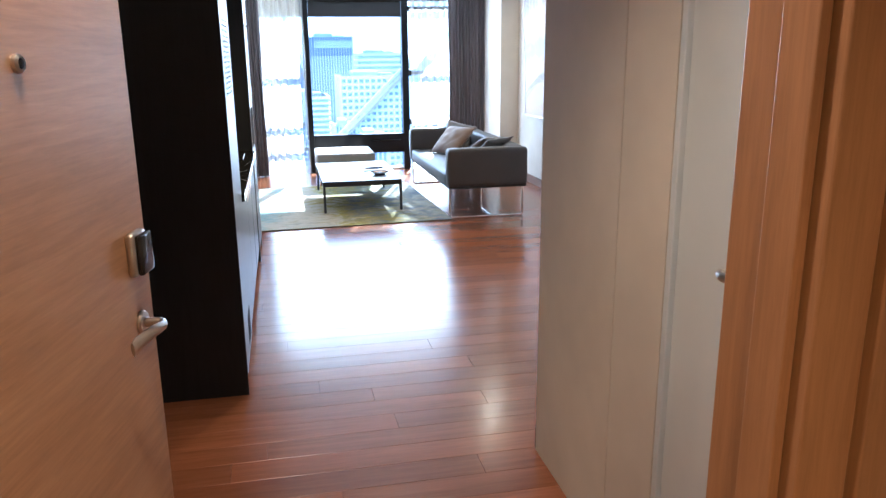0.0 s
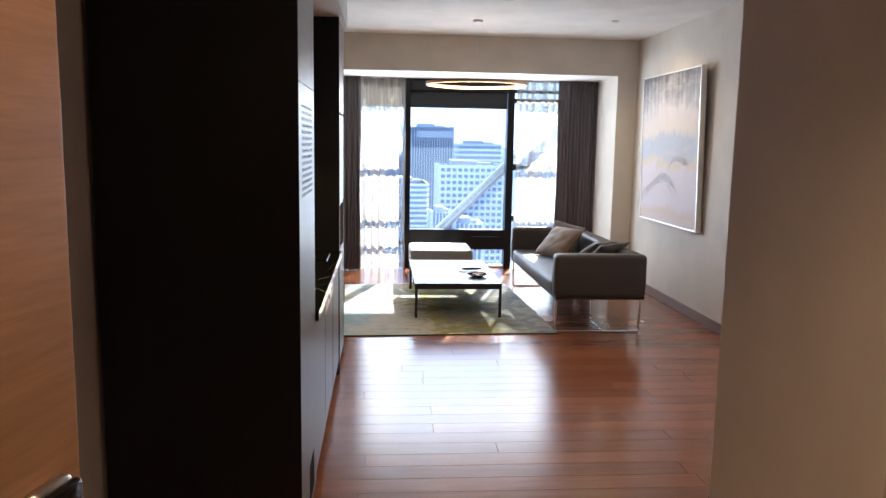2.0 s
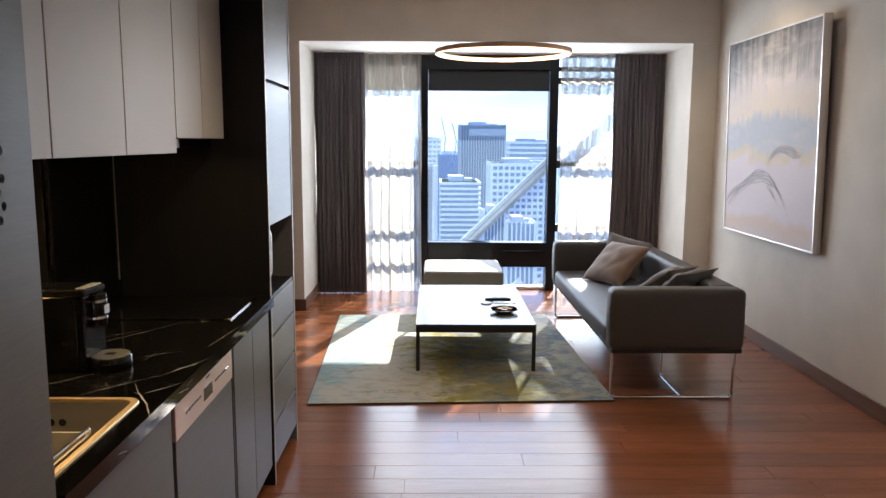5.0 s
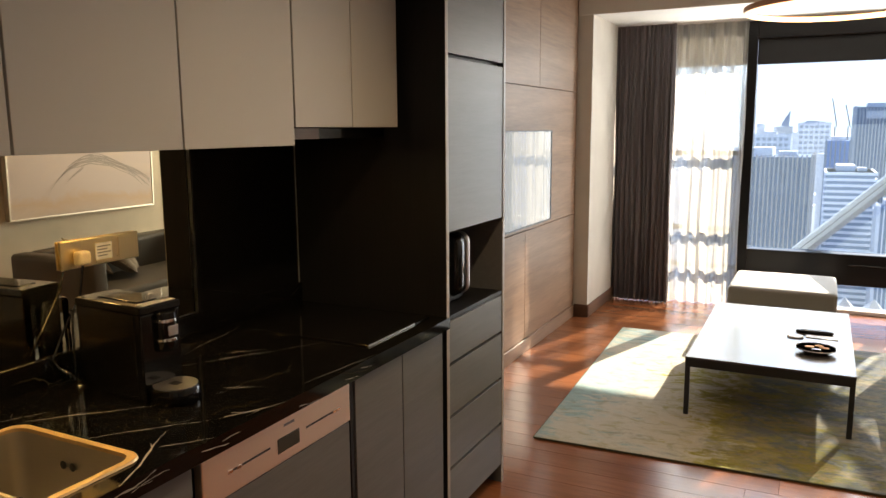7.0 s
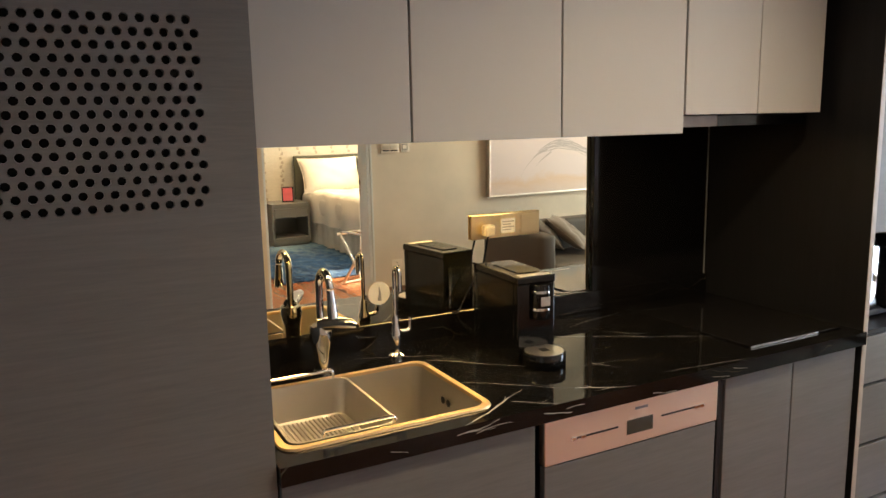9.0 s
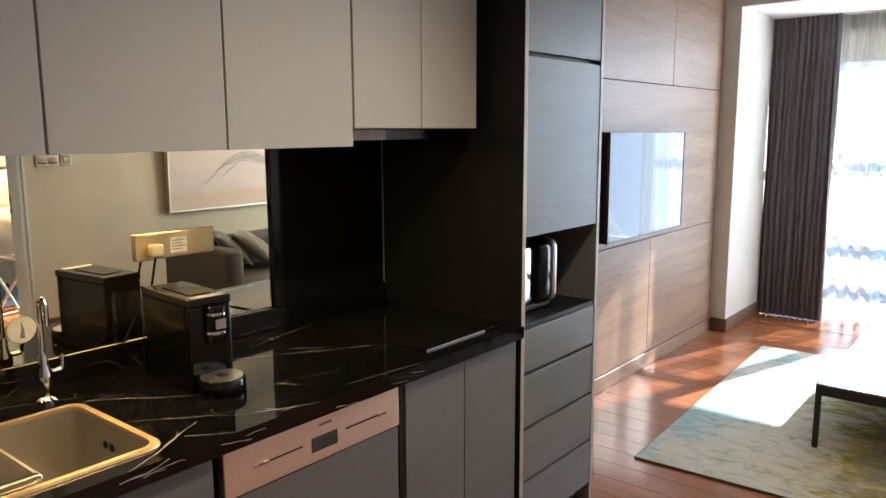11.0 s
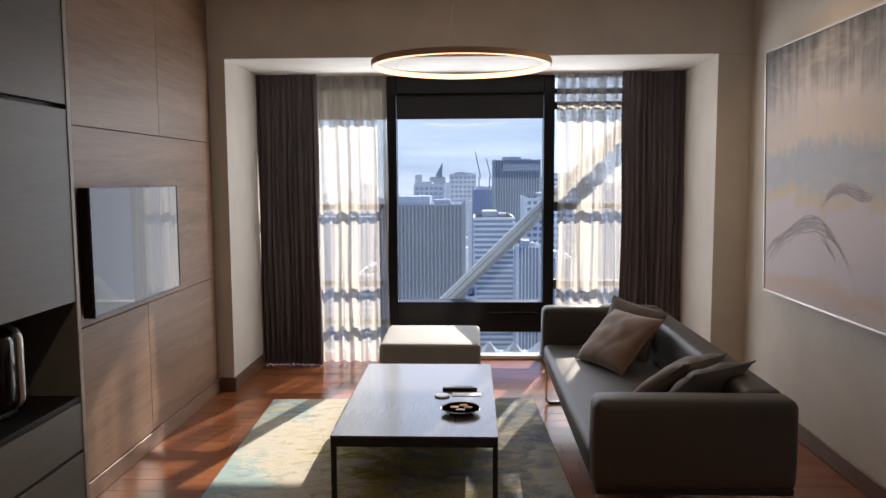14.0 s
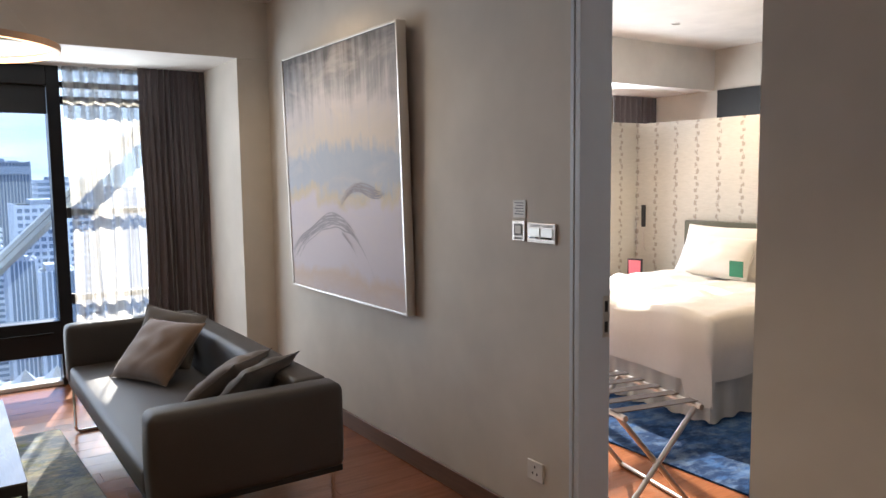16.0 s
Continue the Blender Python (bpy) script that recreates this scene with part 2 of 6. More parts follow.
def marble_material():
    m, nt, b = nodes_of("black_marble")
    v = coords(nt)
    warp = noise_node(nt, v, 2.2, 5, 0.6)
    mixv = nt.nodes.new("ShaderNodeVectorMath")
    mixv.operation = "MULTIPLY_ADD"
    mixv.inputs[1].default_value = (0.16, 0.16, 0.16)
    nt.links.new(warp.outputs["Color"], mixv.inputs[0])
    nt.links.new(v, mixv.inputs[2])

    def veins(scale, width, seed):
        mp = nt.nodes.new("ShaderNodeMapping")
        mp.inputs["Location"].default_value = (seed, seed * 0.7, 0)
        mp.inputs["Rotation"].default_value = (0, 0, radians(28 + 31 * seed))
        mp.inputs["Scale"].default_value = (1, 0.22, 1)
        nt.links.new(mixv.outputs[0], mp.inputs["Vector"])
        vo = nt.nodes.new("ShaderNodeTexVoronoi")
        vo.feature = "DISTANCE_TO_EDGE"
        vo.inputs["Scale"].default_value = scale
        nt.links.new(mp.outputs[0], vo.inputs["Vector"])
        return ramp(nt, vo.outputs["Distance"], [(0.0, (1, 1, 1)), (width, (0, 0, 0))])

    breakup = noise_node(nt, v, 5.0, 3)
    gate = ramp(nt, breakup.outputs["Fac"], [(0.47, (0, 0, 0)), (0.60, (1, 1, 1))])
    v2 = mixed(nt, 1.0, veins(4.0, 0.0022, 1.7), gate, "MULTIPLY")
    cloud = noise_node(nt, v, 6, 6, 0.7)
    base = ramp(nt, cloud.outputs["Fac"], [(0.3, (0.003, 0.003, 0.003)), (0.75, (0.008, 0.007, 0.0065))])
    col = mixed(nt, mixed(nt, 0.72, v2, (0, 0, 0)), base, (0.3, 0.25, 0.17))
    nt.links.new(col, b.inputs["Base Color"])
    b.inputs["Roughness"].default_value = 0.07
    b.inputs["Specular IOR Level"].default_value = 0.35
    return m


def rug_material(name, zones, flecks, marks, scale, along, span):
    """Dyed pile: broad colour zones along one way, torn up by splashes at two scales."""
    m, nt, b = nodes_of(name)
    v = coords(nt)
    tc = nt.nodes.new("ShaderNodeTexCoord")
    sep = nt.nodes.new("ShaderNodeSeparateXYZ")
    nt.links.new(tc.outputs["Object"], sep.inputs[0])
    big = noise_node(nt, v, scale, 5, 0.6, 0.4)
    tear = noise_node(nt, coords(nt, (0.75, 1.5, 1)), scale * 5.5, 8, 0.75, 0.9)
    zone = nt.nodes.new("ShaderNodeMapRange")
    zone.inputs["From Min"].default_value, zone.inputs["From Max"].default_value = -span, span
    nt.links.new(sep.outputs[along], zone.inputs["Value"])
    a = nt.nodes.new("ShaderNodeMath")
    a.operation = "MULTIPLY_ADD"
    a.inputs[1].default_value = 0.9
    nt.links.new(big.outputs["Fac"], a.inputs[0])
    nt.links.new(zone.outputs[0], a.inputs[2])
    c = nt.nodes.new("ShaderNodeMath")
    c.operation = "MULTIPLY_ADD"
    c.inputs[1].default_value = 1.0
    nt.links.new(tear.outputs["Fac"], c.inputs[0])
    nt.links.new(a.outputs[0], c.inputs[2])
    d = nt.nodes.new("ShaderNodeMath")
    d.operation = "SUBTRACT"
    d.inputs[1].default_value = 0.95
    nt.links.new(c.outputs[0], d.inputs[0])
    tuft = noise_node(nt, v, 420, 2)
    fleck = noise_node(nt, coords(nt, (1, 1.8, 1)), scale * 5.5, 6, 0.7, 0.6)
    col = ramp(nt, d.outputs[0], zones)
    col = mixed(nt, ramp(nt, fleck.outputs["Fac"], [(0.50, (0, 0, 0)), (0.66, (0.6, 0.6, 0.6))]), col, ramp(nt, big.outputs["Fac"], flecks))
    for k, (mark, gate) in enumerate(marks):
        patch = noise_node(nt, coords(nt, (1 + 0.1 * k, 1.7, 1 + k)), scale * (4.4 - k), 9, 0.68, 0.2)
        if k:
            patch.noise_dimensions = "4D"
            patch.inputs["W"].default_value = 3.7 * k
        mask = mixed(nt, 1.0, ramp(nt, patch.outputs["Fac"], [(0.49, (0, 0, 0)), (0.60, (0.62, 0.62, 0.62))]), ramp(nt, zone.outputs[0], [(p, (g, g, g)) for p, g in gate]), "MULTIPLY")
        col = mixed(nt, mask, col, mark)
    col = mixed(nt, 0.3, col, ramp(nt, tuft.outputs["Fac"], [(0.3, (0.1, 0.1, 0.09)), (0.7, (0.75, 0.75, 0.7))]), "OVERLAY")
    nt.links.new(col, b.inputs["Base Color"])
    b.inputs["Roughness"].default_value = 1.0
    b.inputs["Sheen Weight"].default_value = 0.0
    b.inputs["Specular IOR Level"].default_value = 0.1
    bump(nt, b, tuft.outputs["Fac"], 0.6, 0.004)
    return m


def painting_material():
    """An abstract wash: dark drips on top, pale bands, grey strokes below. Local y runs across, z up, 0 at the middle."""
    m, nt, b = nodes_of("painted_canvas")
    tc = nt.nodes.new("ShaderNodeTexCoord")
    sep = nt.nodes.new("ShaderNodeSeparateXYZ")
    nt.links.new(tc.outputs["Object"], sep.inputs[0])
    streak = noise_node(nt, coords(nt, (1, 7, 0.5)), 2.2, 5, 0.65)
    wash = noise_node(nt, coords(nt, (1, 1.2, 3.5)), 1.6, 5, 0.6, 0.6)
    h = nt.nodes.new("ShaderNodeMath")
    h.operation = "MULTIPLY_ADD"
    h.inputs[1].default_value, h.inputs[2].default_value = 1.0, -0.5
    nt.links.new(streak.outputs["Fac"], h.inputs[0])
    reach = nt.nodes.new("ShaderNodeMapRange")
    reach.inputs["From Min"].default_value, reach.inputs["From Max"].default_value = -0.3, 0.75
    reach.inputs["To Min"].default_value, reach.inputs["To Max"].default_value = 0.03, 0.62
    nt.links.new(sep.outputs["Z"], reach.inputs["Value"])
    cloud = noise_node(nt, coords(nt, (1, 1.0, 1.6)), 2.4, 5, 0.6, 0.8)
    drip = nt.nodes.new("ShaderNodeMath")
    drip.operation = "MULTIPLY"
    nt.links.new(h.outputs[0], drip.inputs[0])
    nt.links.new(reach.outputs[0], drip.inputs[1])
    soft_edge = nt.nodes.new("ShaderNodeMath")
    soft_edge.operation = "MULTIPLY_ADD"
    soft_edge.inputs[1].default_value = 0.34
    nt.links.new(cloud.outputs["Fac"], soft_edge.inputs[0])
    nt.links.new(drip.outputs[0], soft_edge.inputs[2])
    z = nt.nodes.new("ShaderNodeMath")
    z.operation = "ADD"
    nt.links.new(sep.outputs["Z"], z.inputs[0])
    nt.links.new(soft_edge.outputs[0], z.inputs[1])
    f = nt.nodes.new("ShaderNodeMapRange")
    f.inputs["From Min"].default_value, f.inputs["From Max"].default_value = -0.61, 0.95
    nt.links.new(z.outputs[0], f.inputs["Value"])
    col = ramp(nt, f.outputs[0], [(0.0, (0.60, 0.52, 0.52)), (0.08, (0.62, 0.49, 0.42)), (0.13, (0.62, 0.56, 0.60)), (0.37, (0.64, 0.58, 0.63)),
                                  (0.41, (0.64, 0.55, 0.42)), (0.45, (0.48, 0.51, 0.57)), (0.57, (0.42, 0.47, 0.55)), (0.63, (0.64, 0.57, 0.50)),
                                  (0.75, (0.56, 0.53, 0.54)), (0.85, (0.30, 0.30, 0.32)), (1.0, (0.09, 0.088, 0.095))])
    col = mixed(nt, ramp(nt, wash.outputs["Fac"], [(0.5, (0, 0, 0)), (0.75, (0.5, 0.5, 0.5))]), col, (0.70, 0.62, 0.58))
    nt.links.new(col, b.inputs["Base Color"])
    b.inputs["Roughness"].default_value = 0.65
    bump(nt, b, streak.outputs["Fac"], 0.15, 0.001)
    return m


M_WALL = paint("warm_white_wall_paint", (0.62, 0.575, 0.51), 0.7)
M_CEIL = paint("ceiling_paint", (0.80, 0.78, 0.74), 0.8)
M_WHITE = paint("white_lacquer", (0.74, 0.72, 0.68), 0.35, 0.03, 0.02)
M_LINING = paint("cool_grey_lacquer", (0.60, 0.65, 0.70), 0.35, 0.03, 0.02)
M_PLANK = veneer("floor_merbau", (0.20, 0.068, 0.028), (0.31, 0.115, 0.050), 0.20, "x", 0.8, 0.16, 0.03)
M_PLANK.node_tree.nodes["Principled BSDF"].inputs["Specular IOR Level"].default_value = 0.40
M_JOINT = plain("floor_underlay", (0.16, 0.058, 0.027), 0.7)
M_BASEB = veneer("baseboard_wood", (0.10, 0.05, 0.03), (0.18, 0.095, 0.058), 0.45, "y")
M_DOOR = veneer("door_oak", (0.32, 0.17, 0.085), (0.50, 0.29, 0.155), 0.40, "x", 1.2, 0.05)
M_FRAMEWOOD = veneer("door_frame_oak", (0.24, 0.12, 0.055), (0.38, 0.20, 0.10), 0.42, "z", 1.2, 0.05)
M_CABDARK = veneer("smoked_veneer", (0.130, 0.133, 0.132), (0.168, 0.170, 0.168), 0.40, "y", 1.6, 0.04, 0.0)
M_CABDARK.node_tree.nodes["Principled BSDF"].inputs["Specular IOR Level"].default_value = 0.5
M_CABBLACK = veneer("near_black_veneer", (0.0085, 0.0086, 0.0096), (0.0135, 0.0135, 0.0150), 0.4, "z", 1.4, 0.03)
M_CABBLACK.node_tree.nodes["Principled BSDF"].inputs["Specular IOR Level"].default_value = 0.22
M_CABUP = paint("taupe_laminate", (0.474, 0.466, 0.438), 0.5, 0.02, 0.015, 1.5)
M_EDGE = plain("pale_edge_band", (0.42, 0.38, 0.33), 0.4)
M_PANEL = veneer("walnut_wall_panel", (0.16, 0.085, 0.050), (0.38, 0.235, 0.148), 0.46, "y", 0.8, 0.06, 0.0)
M_MARBLE = marble_material()
M_VEIN = plain("white_marble_vein", (0.46, 0.44, 0.41), 0.12)
M_BLACKGLASS = plain("black_glass", (0.007, 0.0065, 0.0065), 0.06, 0.0, 0.3)
M_MIRROR = metal("bronze_mirror", (1.0, 0.88, 0.60), 0.005)
M_STEEL = metal("brushed_steel", (0.70, 0.68, 0.64), 0.34, 1)
M_SINK = metal("satin_sink_steel", (0.62, 0.58, 0.52), 0.42, 1)
M_ROSE = metal("rose_steel", (0.93, 0.76, 0.62), 0.42, 1)
M_BRASS = metal("brass_rim", (0.80, 0.60, 0.34), 0.42)
M_CHROME = metal("chrome", (0.82, 0.82, 0.82), 0.06)
M_NICKEL = metal("satin_nickel", (0.60, 0.57, 0.53), 0.3)
M_BLACK = plain("black_plastic", (0.005, 0.005, 0.0055), 0.12)
M_BLACKMATT = plain("matt_black", (0.012, 0.012, 0.013), 0.55)
M_FRAME = plain("anodised_window_frame", (0.007, 0.007, 0.008), 0.3, 0.0, 0.3)
M_SOFA = fabric("sofa_leatherette", (0.056, 0.050, 0.048), 500, 0.5, 0.10, 0.0)
M_OTT = fabric("ottoman_cover", (0.22, 0.205, 0.185), 500, 0.6, 0.05, 0.0)
M_PIL_A = fabric("taupe_cushion", (0.165, 0.102, 0.062), 800, 0.8, 0.08, 0.5)
M_PIL_C = fabric("dark_taupe_cushion", (0.16, 0.135, 0.12), 800, 0.85, 0.12, 0.3)
M_PIL_B = fabric("charcoal_cushion", (0.12, 0.108, 0.10), 800, 0.85, 0.1, 0.3)
M_CURT = fabric("plum_grey_curtain", (0.112, 0.095, 0.100), 700, 0.85, 0.1, 0.2)
M_SHEER = sheer_material("sheer_voile", (0.62, 0.60, 0.555), 0.26)
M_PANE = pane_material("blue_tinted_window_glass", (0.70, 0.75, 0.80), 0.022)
M_CLEAR = pane_material("clear_window_glass", (0.86, 0.90, 0.92))
M_TABLE = veneer("table_top_dark", (0.085, 0.076, 0.070), (0.105, 0.095, 0.088), 0.16, "y", 2.0, 0.03, 0.0)
M_RING = glow("ring_diffuser", (1.0, 0.54, 0.25), 1.6)
M_RINGBODY = metal("ring_copper", (0.50, 0.34, 0.24), 0.45)
M_RUG = rug_material("watercolour_rug", [(0.0, (0.33, 0.46, 0.48)), (0.10, (0.54, 0.53, 0.48)), (0.36, (0.55, 0.52, 0.44)), (0.45, (0.36, 0.32, 0.08)), (0.52, (0.22, 0.21, 0.06)),
                                         (0.58, (0.33, 0.26, 0.14)), (0.65, (0.20, 0.22, 0.10)), (0.73, (0.14, 0.17, 0.22)), (0.80, (0.34, 0.36, 0.34)), (0.88, (0.17, 0.21, 0.26)), (1.0, (0.42, 0.42, 0.38))],
                     [(0.35, (0.16, 0.19, 0.22)), (0.5, (0.30, 0.28, 0.10)), (0.62, (0.46, 0.42, 0.30))],
                     [((0.36, 0.32, 0.05), ((0.34, 0.0), (0.44, 1.0), (0.75, 0.7), (0.95, 0.0))), ((0.46, 0.40, 0.30), ((0.3, 0.2), (0.55, 0.5), (0.8, 1.0))), ((0.11, 0.15, 0.24), ((0.38, 0.0), (0.54, 1.0)))], 1.7, "X", 0.95)
M_BEDRUG = rug_material("blue_rug", [(0.1, (0.01, 0.03, 0.09)), (0.4, (0.03, 0.09, 0.24)), (0.6, (0.02, 0.05, 0.14)), (0.9, (0.20, 0.30, 0.42))], [(0.3, (0.02, 0.05, 0.14)), (0.7, (0.16, 0.24, 0.36))],
                        [((0.04, 0.11, 0.28), ((0.0, 1.0), (1.0, 1.0))), ((0.26, 0.34, 0.45), ((0.0, 0.45), (1.0, 0.45)))], 1.6, "X", 1.2)
M_CANVAS = painting_material()
M_SILVER = metal("silver_leaf_frame", (0.74, 0.70, 0.66), 0.35)
M_LINEN = fabric("white_linen", (0.78, 0.74, 0.68), 600, 0.9, 0.03, 0.1)
M_SKIRT = fabric("bed_skirt_cloth", (0.62, 0.60, 0.56), 600, 0.9, 0.04, 0.0)
M_WHITEPLASTIC = plain("white_plastic", (0.74, 0.72, 0.68), 0.35)
M_GREYPLASTIC = plain("grey_print", (0.22, 0.22, 0.22), 0.6)
M_GOLDPLATE = metal("gold_socket_plate", (0.90, 0.70, 0.36), 0.3)
M_SCREEN = plain("tv_screen", (0.006, 0.007, 0.009), 0.012, 0.0, 0.5)
M_PINK = plain("pink_print", (0.75, 0.16, 0.20), 0.4)
M_GREEN = plain("green_card", (0.03, 0.22, 0.12), 0.6)
M_COOKIE = plain("biscuit", (0.34, 0.17, 0.07), 0.9)
M_STRAP = fabric("brown_webbing", (0.12, 0.085, 0.07), 900)
M_HEAD = fabric("olive_headboard", (0.10, 0.10, 0.075), 700)
M_STRUT = paint("white_steel_cladding", (0.62, 0.64, 0.64), 0.4, 0.05)

# ---- building helpers ----


def thing(name, loc, label, category, rz=0.0, group="", kind=""):
    ob = new(name)
    ob.matrix_world = pose(*loc, 0, 0, rz)
    ob.empty_display_size = 0.1
    return tagged(ob, label, category, group, kind)


def mesh_of(name, bm, material, smooth=False):
    me = bpy.data.meshes.new(name)
    bmesh.ops.recalc_face_normals(bm, faces=bm.faces)
    bm.to_mesh(me)
    bm.free()
    me.materials.append(material)
    if smooth:
        for p in me.polygons:
            p.use_smooth = True
        me.set_sharp_from_angle(angle=radians(smooth if smooth is not True else 40))
    return me


def part(name, bm, material, parent, label="", smooth=False):
    ob = new(name, mesh_of(name, bm, material, smooth))
    ob.parent = parent
    if label:
        ob["label"] = label
    return ob


def single(name, bm, material, loc, label, category, kind="", rz=0.0, smooth=False, group=""):
    ob = new(name, mesh_of(name, bm, material, smooth))
    ob.matrix_world = pose(*loc, 0, 0, rz)
    return tagged(ob, label, category, group, kind)


def block(lo, hi, bevel=0.0, segs=2, bm=None):
    """A box from corner to corner with rounded edges."""
    bm = bm or bmesh.new()
    r = bmesh.ops.create_cube(bm, size=1.0)
    c = [(a + b) / 2 for a, b in zip(lo, hi)]
    d = [abs(b - a) for a, b in zip(lo, hi)]
    for v in r["verts"]:
        v.co = Vector((c[0] + v.co.x * d[0], c[1] + v.co.y * d[1], c[2] + v.co.z * d[2]))
    if bevel > 0:
        edges = list({e for v in r["verts"] for e in v.link_edges})
        bmesh.ops.bevel(bm, geom=edges, offset=min(bevel, min(d) * 0.45), segments=segs, profile=0.5, affect="EDGES")
    return bm


def blocks(*pairs, bevel=0.0):
    bm = bmesh.new()
    for lo, hi in pairs:
        block(lo, hi, bevel, 1, bm)
    return bm


def rod(points, radius, sides=10, bm=None, closed=False):
    """A tube swept along points."""
    bm = bm or bmesh.new()
    pts = [Vector(p) for p in points]
    n = len(pts)
    rings = []
    ref = None
    for i, p in enumerate(pts):
        if closed:
            d = (pts[(i + 1) % n] - pts[i - 1]).normalized()
        else:
            d = (pts[min(i + 1, n - 1)] - pts[max(i - 1, 0)]).normalized()
        if ref is None:
            ref = d.orthogonal().normalized()
        ref = (ref - d * ref.dot(d)).normalized()
        up = d.cross(ref)
        rr = radius[i] if isinstance(radius, (list, tuple)) else radius
        rings.append([bm.verts.new(p + (ref * math.cos(a) + up * math.sin(a)) * rr) for a in [2 * math.pi * k / sides for k in range(sides)]])
    for i in range(n if closed else n - 1):
        a, b = rings[i], rings[(i + 1) % n]
        for k in range(sides):
            bm.faces.new((a[k], a[(k + 1) % sides], b[(k + 1) % sides], b[k]))
    if not closed:
        bm.faces.new(rings[0][::-1])
        bm.faces.new(rings[-1])
    return bm


def arc(points, radius=0.04, steps=5):
    """Rounds the corners of a polyline."""
    pts = [Vector(p) for p in points]
    out = [pts[0]]
    for a, b, c in zip(pts, pts[1:], pts[2:]):
        u, w = (a - b).normalized(), (c - b).normalized()
        r = min(radius, (a - b).length * 0.45, (c - b).length * 0.45)
        for k in range(steps + 1):
            s = k / steps
            out.append((b + u * r) * (1 - s) ** 2 + b * 2 * s * (1 - s) + (b + w * r) * s ** 2)
    return out + [pts[-1]]


def lathe(profile, sides=32, bm=None, at=(0, 0, 0)):
    bm = bm or bmesh.new()
    rings = []
    for r, z in profile:
        rings.append([bm.verts.new((at[0] + max(r, 1e-4) * math.cos(2 * math.pi * k / sides), at[1] + max(r, 1e-4) * math.sin(2 * math.pi * k / sides), at[2] + z)) for k in range(sides)])
    for a, b in zip(rings, rings[1:]):
        for k in range(sides):
            bm.faces.new((a[k], a[(k + 1) % sides], b[(k + 1) % sides], b[k]))
    bm.faces.new(rings[0][::-1])
    bm.faces.new(rings[-1])
    return bm


def structure(name, bm, material, label, category="wall"):
    return tagged(new(name, mesh_of(name, bm, material)), label, category, "", "structure")


# ---- plan ----
XW, XE = -0.72, 3.275
Y_DOOR, Y_BEAM, Y_GLASS = 2.94, 11.755, 12.82
Z_BEAM, Z_CEIL = 2.45, 2.86
HALL_X, HALL_Y = 1.185, 4.815
BAY_X, BAY_Y = 2.86, 7.45
DOOR_A, DOOR_B, DOOR_TOP = 7.56, 8.513, 2.45

# ---- large structure ----
floor = structure("floor", block((XW - 0.12, 0.6, -0.30), (8.6, 13.0, -0.012)), M_JOINT, "reddish-brown polished timber plank floor", "floor")
structure("ceiling", blocks(((XW - 0.12, Y_DOOR - 0.15, Z_CEIL), (XE, Y_BEAM, Z_CEIL + 0.12))), M_CEIL, "plain white painted ceiling of the living room", "ceiling")
structure("ceiling_bedroom", block((XE, 4.7, 2.95), (8.6, 12.95, 3.07)), M_CEIL, "plain white painted bedroom ceiling", "ceiling")
structure("wall_west", block((XW - 0.12, Y_DOOR - 0.15, -0.01), (XW, 12.95, Z_CEIL)), M_WALL, "warm white painted wall behind the kitchen")
structure("wall_entrance", blocks(((XW, Y_DOOR - 0.15, -0.01), (-0.31, Y_DOOR, Z_CEIL)), ((0.83, Y_DOOR - 0.15, -0.01), (HALL_X + 1.0, Y_DOOR, Z_CEIL)), ((-0.31, Y_DOOR - 0.15, 2.26), (0.83, Y_DOOR, Z_CEIL))), M_WALL, "warm white wall round the entrance door")
hall = structure("wall_hall_east", blocks(((HALL_X + 0.008, 3.85, -0.01), (HALL_X + 0.12, HALL_Y, Z_CEIL)), ((HALL_X + 0.008, Y_DOOR, 2.2), (HALL_X + 0.12, 3.85, Z_CEIL))), M_WALL, "cream hallway wall panel with a fine vertical joint")
for y0, y1, z0 in ((3.85, 4.137, 0.0), (4.143, HALL_Y, 0.0), (Y_DOOR, 3.849, 2.2)):
    part("wall_panel", block((HALL_X, y0, z0), (HALL_X + 0.0075, y1, Z_CEIL), 0.001, 1), M_WALL, hall)
structure("wall_bay_south", block((HALL_X + 0.12, HALL_Y - 0.12, -0.01), (BAY_X, HALL_Y, Z_CEIL)), M_WALL, "warm white painted wall by the hallway")
structure("wall_bay_east", blocks(((BAY_X, HALL_Y - 0.12, -0.01), (XE + 0.14, BAY_Y, Z_CEIL))), M_WALL, "warm white projecting wall beside the bedroom door")
structure("wall_east", blocks(((XE, DOOR_B, -0.01), (XE + 0.14, 12.95, 3.0)), ((XE, BAY_Y, DOOR_TOP), (XE + 0.14, DOOR_B, 3.0)), ((XE, BAY_Y, -0.01), (XE + 0.14, DOOR_A, DOOR_TOP))), M_WALL, "warm white living room wall with the bedroom doorway")
structure("wall_beam_north", blocks(((XW, Y_BEAM, Z_BEAM), (XE, 13.0, Z_CEIL + 0.12))), M_CEIL, "white beam over the window recess", "beam")
structure("wall_recess_west", block((XW, Y_BEAM, -0.01), (-0.485, Y_GLASS + 0.1, Z_BEAM)), M_WALL, "warm white side pier of the window recess")
structure("wall_recess_east", block((3.04, Y_BEAM, -0.01), (XE, Y_GLASS + 0.1, Z_BEAM)), M_WALL, "warm white side pier of the window recess")
structure("wall_beam_face", block((XW, Y_BEAM - 0.012, Z_BEAM + 0.001), (XE, Y_BEAM - 0.002, Z_CEIL)), M_WALL, "warm white face of the beam above the window recess", "beam")
